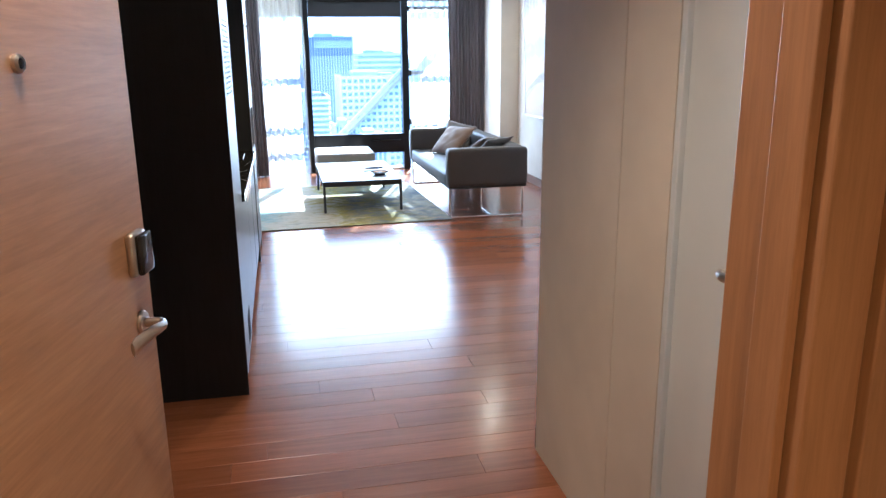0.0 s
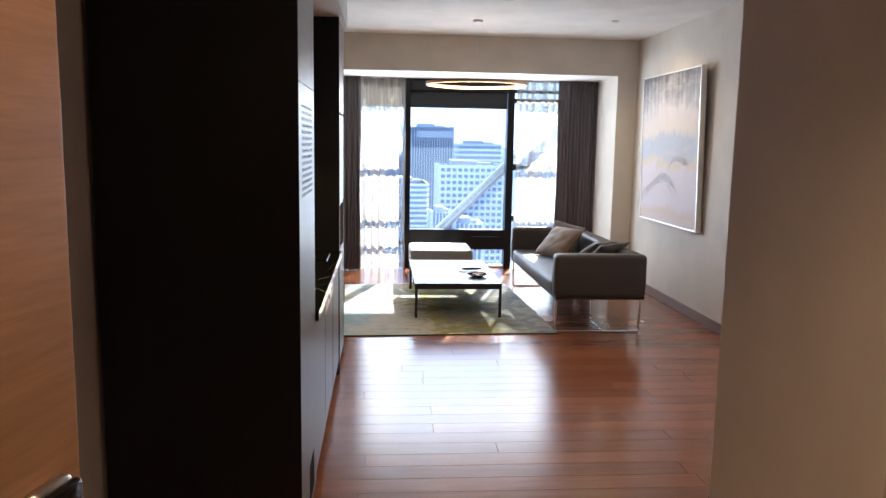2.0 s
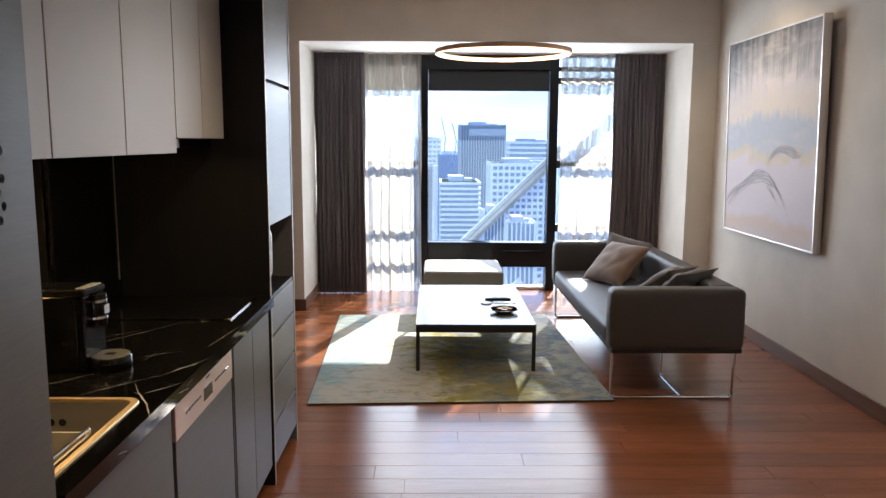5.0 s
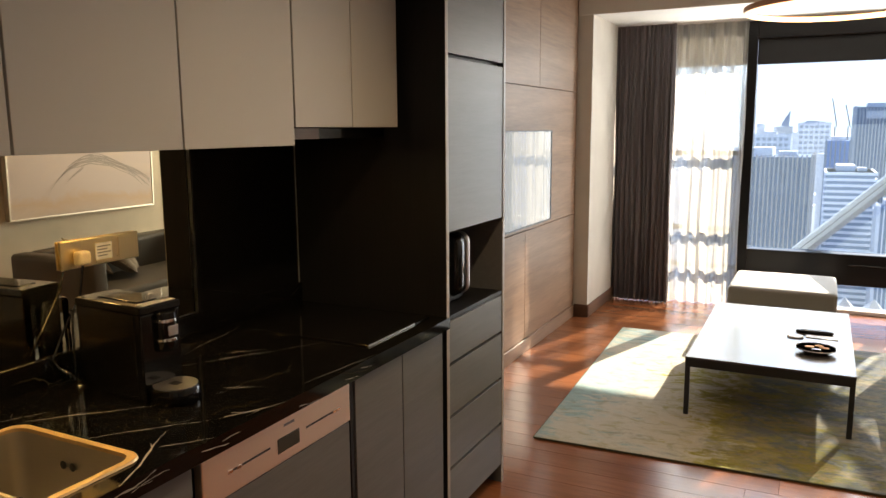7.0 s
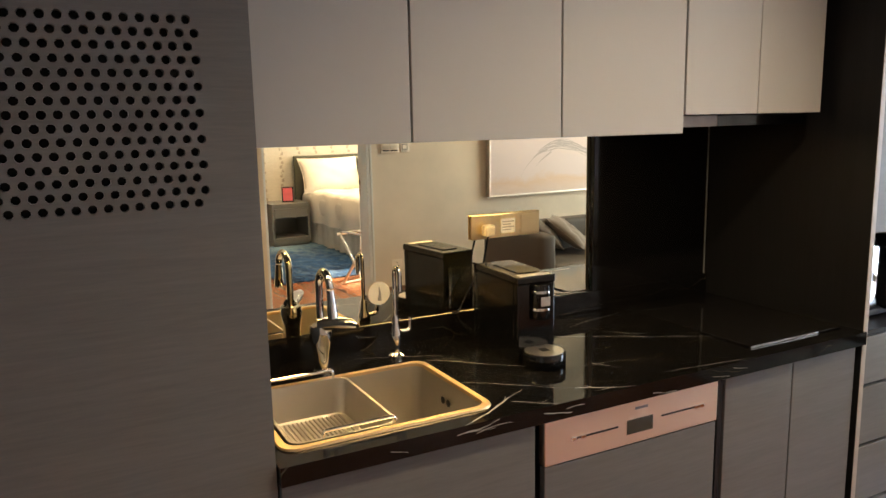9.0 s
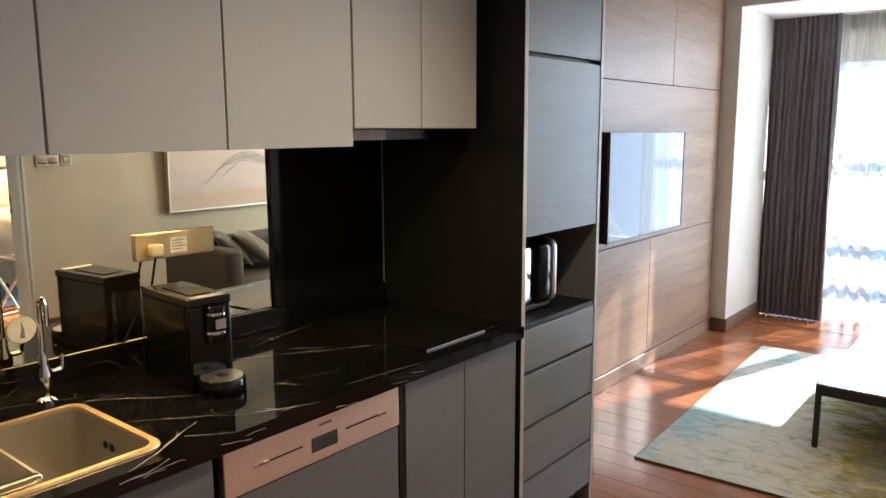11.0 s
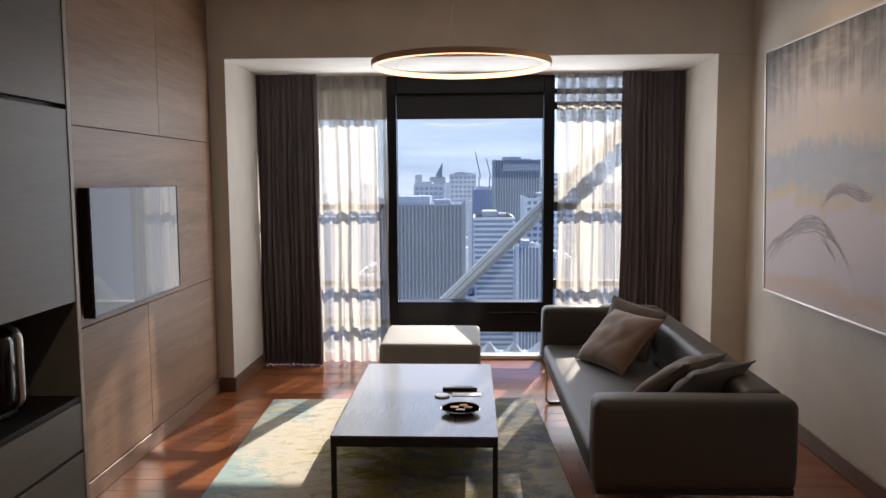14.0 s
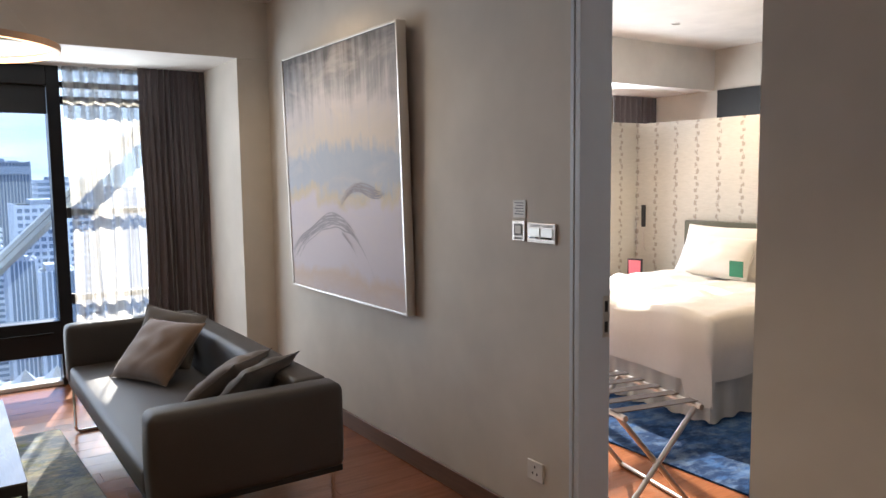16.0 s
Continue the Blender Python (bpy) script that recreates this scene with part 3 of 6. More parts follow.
structure("kitchen_bulkhead", block((XW, 5.63, 2.452), (0.03, 8.69, Z_CEIL)), M_CEIL, "white bulkhead above the kitchen cabinets", "bulkhead")
# the public corridor outside the entrance
structure("wall_corridor", blocks(((-1.4, 0.45, -0.01), (2.2, 0.6, 2.62)), ((-1.4, 0.6, -0.01), (-1.25, Y_DOOR - 0.15, 2.62)), ((2.05, 0.6, -0.01), (2.2, Y_DOOR - 0.15, 2.62)), ((-1.4, 0.45, 2.62), (2.2, Y_DOOR - 0.15, 2.74)), ((-1.4, Y_DOOR - 0.16, -0.01), (XW - 0.001, Y_DOOR - 0.15, 2.62))), M_WALL, "warm lit corridor wall outside the entrance")
structure("floor_corridor", block((-1.4, 0.5, -0.02), (2.2, Y_DOOR - 0.16, 0.0)), M_BASEB, "dark corridor floor outside the entrance", "floor")
# the bedroom's far walls
structure("wall_bedroom_east", block((8.5, 4.7, -0.01), (8.62, 12.95, 2.95)), M_WALL, "warm white painted bedroom wall")
structure("wall_bedroom_south", block((XE + 0.14, 4.7, -0.01), (8.5, 4.82, 2.95)), M_WALL, "warm white painted bedroom wall")
structure("wall_bedroom_beam", blocks(((XE + 0.14, Y_BEAM, 2.50), (8.5, 13.0, 2.95))), M_CEIL, "white beam over the bedroom window", "beam")
structure("wall_bedroom_north", blocks(((XE + 0.14, 12.86, -0.01), (4.4, 12.98, 2.5)), ((8.0, 12.86, -0.01), (8.5, 12.98, 2.5))), M_WALL, "warm white pier beside the bedroom window")


def baseboard(name, lo, hi):
    tagged(new(name, mesh_of(name, block(lo, hi, 0.004, 1), M_BASEB)), "dark brown wooden baseboard", "baseboard", "", "structure")


baseboard("baseboard_1", (XE - 0.014, DOOR_B + 0.024, 0), (XE - 0.001, Y_BEAM - 0.014, 0.105))
baseboard("baseboard_2", (3.026, Y_BEAM - 0.014, 0), (XE - 0.015, Y_BEAM - 0.001, 0.105))
baseboard("baseboard_3", (3.026, Y_BEAM, 0), (3.039, Y_GLASS - 0.1, 0.105))
baseboard("baseboard_4", (-0.484, Y_BEAM - 0.001, 0), (-0.471, Y_GLASS - 0.1, 0.105))
baseboard("baseboard_5", (-0.596, Y_BEAM - 0.016, 0), (-0.471, Y_BEAM - 0.002, 0.105))
baseboard("baseboard_6", (BAY_X - 0.014, HALL_Y + 0.015, 0), (BAY_X - 0.001, BAY_Y, 0.105))
baseboard("baseboard_7", (BAY_X - 0.014, BAY_Y + 0.001, 0), (XE - 0.001, BAY_Y + 0.014, 0.105))
baseboard("baseboard_8", (HALL_X + 0.001, HALL_Y + 0.001, 0), (BAY_X - 0.015, HALL_Y + 0.014, 0.105))
baseboard("baseboard_9", (XW + 0.001, 3.0, 0), (XW + 0.014, 5.62, 0.105))

# bedroom doorway lining
dw = thing("door_1", (XE, 8.0, 0), "white painted door lining of the open bedroom doorway", "doorway", kind="structure")
part("jamb", block((-0.012, DOOR_B - 0.03 - 8.0, 0), (0.161, DOOR_B - 8.0 + 0.0, DOOR_TOP), 0.003), M_LINING, dw)
part("jamb", block((-0.012, DOOR_A - 8.0, 0), (0.161, DOOR_A + 0.03 - 8.0, DOOR_TOP), 0.003), M_LINING, dw)
part("head", block((-0.012, DOOR_A + 0.03 - 8.0, DOOR_TOP - 0.03), (0.161, DOOR_B - 0.03 - 8.0, DOOR_TOP), 0.003), M_LINING, dw)
part("casing", block((-0.016, DOOR_B + 0.001 - 8.0, 0), (-0.001, DOOR_B + 0.022 - 8.0, DOOR_TOP + 0.03), 0.003), M_LINING, dw)
strike = part("strike_plate", block((0.118, DOOR_B - 0.034 - 8.0, 0.925), (0.150, DOOR_B - 0.029 - 8.0, 1.095), 0.002), M_NICKEL, dw, "satin metal strike plate")
part("strike_hole", block((0.126, DOOR_B - 0.0355 - 8.0, 1.03), (0.143, DOOR_B - 0.033 - 8.0, 1.075), 0.001), M_BLACKMATT, strike)
part("strike_hole", block((0.126, DOOR_B - 0.0355 - 8.0, 0.945), (0.143, DOOR_B - 0.033 - 8.0, 0.99), 0.001), M_BLACKMATT, strike)

# ---- entrance ----
fr = thing("entrance_door_frame", (0.26, Y_DOOR - 0.08, 0), "oak veneered frame of the entrance door", "door frame", kind="structure")
part("jamb", block((0.51, -0.085, 0), (0.575, 0.085, 2.2), 0.003), M_FRAMEWOOD, fr)
part("jamb", block((-0.575, -0.085, 0), (-0.53, 0.085, 2.2), 0.003), M_FRAMEWOOD, fr)
part("head", block((-0.575, -0.085, 2.2), (0.575, 0.085, 2.265), 0.003), M_FRAMEWOOD, fr)
part("casing", block((0.575, -0.10, 0), (0.66, -0.076, 2.265), 0.003), M_FRAMEWOOD, fr)
part("stop", block((0.495, -0.06, 0), (0.509, 0.0, 2.2), 0.002), M_FRAMEWOOD, fr)


def lever(parent, x, z, side, label, flip=1, mat=None):
    """Lever handle on a face whose outward normal is side along local y."""
    mat = mat or M_NICKEL
    b = bmesh.new()
    lathe([(0.026, 0), (0.027, 0.004), (0.024, 0.009), (0.011, 0.011), (0.011, 0.045), (0.0, 0.047)], 20, b)
    bmesh.ops.rotate(b, verts=b.verts, matrix=Matrix.Rotation(radians(-90 * side), 3, "X"))
    bmesh.ops.translate(b, verts=b.verts, vec=(x, 0, z))
    h = part("handle", b, mat, parent, label, True)
    pts = [(x, 0.045 * side, z), (x + 0.02 * flip, 0.056 * side, z), (x + 0.07 * flip, 0.057 * side, z + 0.002), (x + 0.115 * flip, 0.050 * side, z - 0.006), (x + 0.13 * flip, 0.046 * side, z - 0.01)]
    bar = arc(pts, 0.02)
    b = rod(bar, 0.0095, 12)
    # the grip flattens into a taller, thinner blade towards its tip
    for v in b.verts:
        k = min(1.0, max(0.0, abs(v.co.x - x) / 0.12))
        v.co.z = z - 0.006 * k + (v.co.z - z + 0.006 * k) * (1 + 0.75 * k)
        v.co.y = (v.co.y - 0.053 * side) * (1 - 0.45 * k) + 0.053 * side - 0.018 * k * k * side
    part("lever", b, mat, h, "", True)
    return h


# the leaf stands open; local x runs from the hinge to the free edge, -y is the outer face
LEAF_TURN = 78.5
leaf = thing("entrance_door", (-0.262, 2.925, 0.008), "open oak veneer entrance door with a peephole and card lock", "door", LEAF_TURN)
part("leaf", block((0.0, 0.0, 0.0), (0.94, 0.045, 2.17), 0.002), M_DOOR, leaf)
b = lathe([(0.015, 0), (0.015, 0.006), (0.011, 0.010), (0.012, 0.006), (0.0, 0.006)], 24)
bmesh.ops.rotate(b, verts=b.verts, matrix=Matrix.Rotation(radians(90), 3, "X"))
bmesh.ops.translate(b, verts=b.verts, vec=(0.52, 0.0, 1.585))
peep = part("peephole", b, M_NICKEL, leaf, "round metal peephole", True)
b = lathe([(0.009, 0), (0.008, 0.003), (0.0, 0.005)], 20)
bmesh.ops.rotate(b, verts=b.verts, matrix=Matrix.Rotation(radians(90), 3, "X"))
bmesh.ops.translate(b, verts=b.verts, vec=(0.52, -0.006, 1.585))
part("lens", b, M_BLACKGLASS, peep, "", True)
lock = part("card_reader", block((0.828, -0.022, 1.145), (0.898, 0.0, 1.24), 0.012, 3), M_NICKEL, leaf, "satin metal card lock with a black cover", True)
part("reader_cover", block((0.831, -0.034, 1.149), (0.895, -0.020, 1.236), 0.012, 3), M_BLACK, lock, "", True)
lever(leaf, 0.868, 1.035, -1, "satin nickel lever handle", -1)
part("lock_edge", block((0.939, 0.010, 0.95), (0.942, 0.035, 1.2), 0.001), M_NICKEL, leaf)

# the closed white door in the hallway's side
sd = thing("door_2", (HALL_X + 0.03, 3.42, 0), "closed white hallway door with a lever handle", "door", 90, kind="structure")
part("leaf", block((-0.42, -0.04, 0.006), (0.178, 0.0, 2.14), 0.002), M_WHITE, sd)
part("side_panel", block((0.181, -0.04, 0.0), (0.401, 0.012, 2.14), 0.002), M_LINING, sd)
part("jamb", block((0.402, -0.09, 0), (0.428, 0.028, 2.17), 0.003), M_LINING, sd)
part("jamb", block((-0.448, -0.09, 0), (-0.422, 0.028, 2.17), 0.003), M_LINING, sd)
part("head", block((-0.448, -0.09, 2.145), (0.428, 0.028, 2.175), 0.003), M_WHITE, sd)
lever(sd, 0.155, 1.12, 1, "satin nickel lever handle", -1)
b = lathe([(0.026, 0), (0.027, 0.005), (0.020, 0.010), (0.0, 0.010)], 24)
bmesh.ops.rotate(b, verts=b.verts, matrix=Matrix.Rotation(radians(-90), 3, "X"))
bmesh.ops.translate(b, verts=b.verts, vec=(0.155, 0, 1.02))
kk = part("keyhole_rose", b, M_NICKEL, sd, "round satin nickel lock rose", True)
part("key_slot", block((0.150, 0.009, 1.013), (0.160, 0.0115, 1.027), 0.001), M_BLACKMATT, kk)

# ---- window front ----
win = thing("window_1", (1.28, Y_GLASS, 0), "tall black framed window with tinted glass", "window", kind="structure")
X0 = 1.28


def wpart(name, lo, hi, mat=None, label="", bevel=0.004):
    return part(name, block((lo[0] - X0, lo[1] - Y_GLASS, lo[2]), (hi[0] - X0, hi[1] - Y_GLASS, hi[2]), bevel, 1), mat or M_FRAME, win, label)


wpart("mullion", (0.575, 12.76, 0), (0.655, 12.92, Z_BEAM))
wpart("mullion", (1.915, 12.76, 0), (2.005, 12.92, Z_BEAM))
wpart("blind_case", (0.656, 12.74, 2.30), (1.914, 12.90, Z_BEAM - 0.002), M_FRAME, "black roller blind case")
M_BLIND = sheer_material("blind_cloth", (0.42, 0.41, 0.39), 0.0)
wpart("roller_blind", (-0.44, 12.795, 2.09), (0.574, 12.802, Z_BEAM - 0.002), M_BLIND, "grey cloth roller blind half lowered")
wpart("roller_blind", (0.657, 12.795, 2.09), (1.913, 12.802, 2.30), M_BLACKMATT, "black roller blind slightly lowered")
wpart("lower_rail", (0.656, 12.74, 0.25), (1.914, 12.92, 0.512), M_FRAME, "wide black lower window rail")
wpart("window_latch", (1.45, 12.722, 0.415), (1.86, 12.739, 0.43), M_BLACK, "slim black window bar", 0.003)
wpart("sill_rail", (0.656, 12.78, 0.0), (1.914, 12.92, 0.03), M_WHITE, "white floor track under the glass")
for x0, x1, n in ((-0.45, 0.574, "left"), (2.006, 3.03, "right")):
    for z in (0.33, 0.67, 1.34):
        wpart("transom", (x0, 12.80, z - 0.023), (x1, 12.88, z + 0.023))
wpart("transom", (2.006, 12.80, 2.17), (3.03, 12.90, 2.23))
wpart("transom", (2.006, 12.80, 2.30), (3.03, 12.90, 2.34))
for k in range(2):
    wpart("bracket", (2.0055, 12.74, 1.30 - k * 0.67), (2.035, 12.80, 1.38 - k * 0.67), M_BLACKMATT, "", 0.002)


def pane(lo, hi, mat):
    p = part("pane", block((lo[0] - X0, lo[1] - Y_GLASS, lo[2]), (hi[0] - X0, hi[1] - Y_GLASS, hi[2])), mat, win)
    p.visible_shadow = False


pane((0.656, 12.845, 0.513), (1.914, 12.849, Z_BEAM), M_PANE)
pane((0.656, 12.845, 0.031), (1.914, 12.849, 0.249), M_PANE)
pane((-0.48, 12.845, 0.0), (0.574, 12.849, Z_BEAM), M_CLEAR)
pane((2.006, 12.845, 0.0), (3.04, 12.849, Z_BEAM), M_CLEAR)


def drape(name, x0, x1, y, top, bottom, folds, depth, material, label, category, seed, gather=0.0, amp_low=1.35):
    """A hanging cloth with uneven folds that open towards the hem."""
    rnd = random.Random(seed)
    cols, rows = folds * 14, 22
    ph = [rnd.uniform(-1.1, 1.1) for _ in range(folds + 1)]
    am = [rnd.uniform(0.35, 1.3) for _ in range(folds + 1)]
    bm = bmesh.new()
    grid = []
    for j in range(rows + 1):
        s = j / rows
        line = []
        for i in range(cols + 1):
            u = i / cols
            k = u * folds
            a = am[int(min(k, folds - 1e-6))] * (1 - (k % 1)) + am[min(int(k) + 1, folds)] * (k % 1)
            p = ph[int(min(k, folds - 1e-6))] * (1 - (k % 1)) + ph[min(int(k) + 1, folds)] * (k % 1)
            w = math.sin(2 * math.pi * k + p + 0.5 * math.sin(s * 3 + p * 4)) * a
            w += 0.22 * math.sin(4.7 * math.pi * k + 2.0 * p)
            d = depth * (0.75 + (amp_low - 0.75) * s) * w
            mid = (x0 + x1) / 2
            x = x0 + (x1 - x0) * u
            x = mid + (x - mid) * (1 - gather * math.sin(math.pi * min(1, s * 1.15)) * 0.5) + 0.006 * math.sin(9 * s + 5 * p)
            line.append(bm.verts.new((x - mid, d, top + (bottom - top) * s)))
        grid.append(line)
    for j in range(rows):
        for i in range(cols):
            bm.faces.new((grid[j][i], grid[j][i + 1], grid[j + 1][i + 1], grid[j + 1][i]))
    me = mesh_of(name, bm, material, 80)
    ob = new(name, me)
    ob.matrix_world = pose((x0 + x1) / 2, y, 0)
    return tagged(ob, label, category)


drape("curtain", -0.482, 0.02, 12.56, 2.445, 0.002, 11, 0.020, M_CURT, "heavy plum-grey curtain drawn aside at the window", "curtain", 3)
drape("curtain", 2.53, 3.037, 12.56, 2.445, 0.002, 11, 0.020, M_CURT, "heavy plum-grey curtain drawn aside behind the sofa", "curtain", 4)
drape("sheer_curtain", -0.05, 0.59, 12.68, 2.445, 0.004, 6, 0.024, M_SHEER, "translucent white sheer curtain lit by the window", "curtain", 5, 0.02)
drape("sheer_curtain", 2.02, 2.60, 12.68, 2.445, 0.004, 6, 0.024, M_SHEER, "translucent white sheer curtain lit by the sun", "curtain", 6, 0.02)

# ---- television wall ----
pw = structure("wall_panelling", block((XW, 8.70, 0.0), (-0.625, Y_BEAM - 0.014, Z_CEIL)), M_BLACKMATT, "walnut veneer wall panelling with fine joints", "wall panelling")


def wall_panel(y0, y1, z0, z1):
    b = block((-0.624, y0 + 0.002, z0 + 0.002), (-0.60, y1 - 0.002, z1 - 0.002), 0.0015, 1)
    part("panel", b, M_PANEL, pw)


for z0, z1, cuts in ((0.10, 0.87, (8.70, 9.35, 10.57, 11.735)), (0.87, 1.85, (8.70, 11.735)), (1.85, Z_CEIL - 0.004, (8.70, 9.6, 10.83, 11.735))):
    for a, c in zip(cuts, cuts[1:]):
        wall_panel(a, c, z0, z1)
part("skirting", block((-0.624, 8.702, 0.0), (-0.592, 11.733, 0.097), 0.003, 1), M_PANEL, pw)

M_BEZEL = metal("dark_bezel", (0.10, 0.10, 0.11), 0.4)
tv = thing("television", (-0.53, 10.32, 1.238), "wall-mounted flat black television with a glossy screen", "television")
part("housing", block((-0.045, -0.535, -0.315), (0.012, 0.535, 0.315), 0.006), M_BLACK, tv)
part("screen", block((0.0115, -0.527, -0.305), (0.0145, 0.527, 0.308), 0.001, 1), M_SCREEN, tv, "glossy black screen")
part("bezel", blocks(((0.0118, -0.535, -0.315), (0.018, 0.535, -0.3055)), ((0.0118, -0.535, 0.3085), (0.018, 0.535, 0.315)), ((0.0118, -0.535, -0.3055), (0.018, -0.5275, 0.3085)), ((0.0118, 0.5275, -0.3055), (0.018, 0.535, 0.3085))), M_BEZEL, tv, "thin dark metal bezel")
part("wall_bracket", block((-0.069, -0.2, -0.2), (-0.046, 0.2, 0.2), 0.003), M_BLACKMATT, tv)

# ---- kitchen ----
XB = -0.665
tall = thing("tall_cabinet", (-0.35, 5.93, 0), "tall dark cabinet with a perforated vent door", "cabinet")
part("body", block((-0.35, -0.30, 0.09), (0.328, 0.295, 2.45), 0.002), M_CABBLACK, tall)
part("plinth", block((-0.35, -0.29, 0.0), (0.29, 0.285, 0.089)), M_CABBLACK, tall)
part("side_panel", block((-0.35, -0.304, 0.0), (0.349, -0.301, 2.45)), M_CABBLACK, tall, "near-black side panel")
part("upper_door", block((0.329, -0.299, 1.842), (0.35, 0.294, 2.446), 0.0015), M_CABDARK, tall)
HY0, HY1, HZ0, HZ1 = 5.715 - 5.93, 6.1374 - 5.93, 1.42, 1.77


def perforated(y0, y1, z0, z1, x0, x1):
    """A door sheet with a staggered field of round holes."""
    bm = bmesh.new()
    rows, step = 15, (HZ1 - HZ0) / 15
    cols = 16
    cw = (HY1 - HY0) / (cols + 0.5)
    sides = 8
    r = 0.0082
    for j in range(rows):
        off = (j % 2) * cw * 0.5
        a0 = HY0 + off
        zb, zt = HZ0 + j * step, HZ0 + (j + 1) * step
        zc = (zb + zt) / 2
        ed = [HY0] + [a0 + k * cw for k in range(0 if off else 1, cols if off else cols + 1)] + [HY1]
        ed = sorted(set(round(v, 5) for v in ed))
        for ya, yb in zip(ed, ed[1:]):
            if yb - ya < cw * 0.9:
                v = [bm.verts.new((x1, y, z)) for y, z in ((ya, zb), (yb, zb), (yb, zt), (ya, zt))]
                bm.faces.new(v)
                continue
            yc = (ya + yb) / 2
            outer, inner, deep = [], [], []
            for k in range(sides):
                t = 2 * math.pi * (k + 0.5) / sides
                cy, cz = math.cos(t), math.sin(t)
                m = max(abs(cy), abs(cz))
                q = (yc + cy / m * (yb - ya) / 2, zc + cz / m * (zt - zb) / 2)
                outer.append(bm.verts.new((x1, *q)))
                inner.append(bm.verts.new((x1, yc + cy * r, zc + cz * r)))
                deep.append(bm.verts.new((x0, yc + cy * r, zc + cz * r)))
            cor = [bm.verts.new((x1, y, z)) for y, z in ((yb, zt), (ya, zt), (ya, zb), (yb, zb))]
            for k in range(sides):
                n = (k + 1) % sides
                if k % 2 == 0:
                    bm.faces.new((outer[k], cor[k // 2], outer[n], inner[n], inner[k]))
                else:
                    bm.faces.new((outer[k], outer[n], inner[n], inner[k]))
                bm.faces.new((inner[k], inner[n], deep[n], deep[k]))
    for lo, hi in (((x0, y0, z0), (x1, HY0, z1)), ((x0, HY1, z0), (x1, y1, z1)), ((x0, HY0, z0), (x1, HY1, HZ0)), ((x0, HY0, HZ1), (x1, HY1, z1))):
        block(lo, hi, 0, 1, bm)
    return bm


part("vent_door", perforated(-0.299, 0.294, 0.10, 1.838, 0.336, 0.35), M_CABDARK, tall, "dark veneer door with rows of round holes")
for k in range(6):
    part("grille_slot", block((0.3495, 0.0 + k * 0.034, 0.14), (0.352, 0.012 + k * 0.034, 0.30), 0.001, 1), M_BLACKMATT, tall)


def door_front(parent, name, y0, y1, z0, z1, mat, x=-0.0, th=0.02, label=""):
    return part(name, block((x - th, y0 + 0.0015, z0), (x, y1 - 0.0015, z1), 0.0015), mat, parent, label)


def base_unit(name, y0, y1, label, doors, hollow=False):
    c = thing(name, (0, (y0 + y1) / 2, 0), label, "cabinet")
    h = (y1 - y0) / 2
    if hollow:
        part("body", blocks(((XB + 0.02, -h, 0.10), (-0.026, h, 0.118)), ((XB + 0.02, -h, 0.1185), (XB + 0.036, h, 0.842)), ((XB + 0.0365, -h, 0.1185), (-0.026, -h + 0.018, 0.842)), ((XB + 0.0365, h - 0.018, 0.1185), (-0.026, h, 0.842))), M_CABBLACK, c)
    else:
        part("body", block((XB + 0.02, -h, 0.10), (-0.026, h, 0.842)), M_CABBLACK, c)
    part("plinth", block((XB + 0.02, -h, 0.0), (-0.07, h, 0.099)), M_CABBLACK, c)
    for a, d in doors:
        door_front(c, "door", a - (y0 + y1) / 2, d - (y0 + y1) / 2, 0.105, 0.834, M_CABDARK, -0.005)
    return c


base_unit("sink_cabinet", 6.23, 6.872, "dark veneer base cabinet under the sink", ((6.232, 6.866),), True)
base_unit("base_cabinet", 7.512, 8.118, "dark veneer base cabinet with two doors", ((7.518, 7.804), (7.806, 8.104)))
single("filler_strip", block((-0.05, -0.008, 0.10), (-0.006, 0.008, 0.842), 0.001), M_CABBLACK, (0, 7.5, 0), "slim dark filler strip beside the dishwasher", "cabinet trim")
dish = thing("dishwasher", (0, 7.19, 0), "built-in dishwasher with a rose steel control panel", "dishwasher")
part("body", block((-0.60, -0.297, 0.10), (-0.03, 0.297, 0.841)), M_BLACKMATT, dish)
part("plinth", block((-0.60, -0.297, 0.0), (-0.07, 0.297, 0.099)), M_CABBLACK, dish)
part("door_panel", block((-0.029, -0.296, 0.105), (-0.006, 0.296, 0.713), 0.002), M_CABDARK, dish, "dark veneer door panel")
ctl = part("control_panel", block((-0.029, -0.298, 0.717), (-0.003, 0.298, 0.842), 0.003), M_ROSE, dish, "rose-tinted steel control panel")
part("display", block((-0.004, -0.035, 0.745), (-0.0015, 0.055, 0.785), 0.002), plain("dark_display_glass", (0.05, 0.055, 0.05), 0.12), ctl, "dark grey display window")
part("button_slot", block((-0.004, -0.215, 0.772), (-0.001, -0.065, 0.777), 0.001), M_BLACKMATT, ctl)
part("button_slot", block((-0.004, 0.085, 0.772), (-0.001, 0.235, 0.777), 0.001), M_BLACKMATT, ctl)
for y in (-0.21, -0.18, 0.215, 0.235):
    part("button", block((-0.004, y - 0.008, 0.770), (0.0005, y + 0.008, 0.779), 0.001), M_CHROME, ctl)
part("maker_mark", block((-0.004, -0.008, 0.810), (-0.0022, 0.036, 0.817), 0.001), M_GREYPLASTIC, ctl)

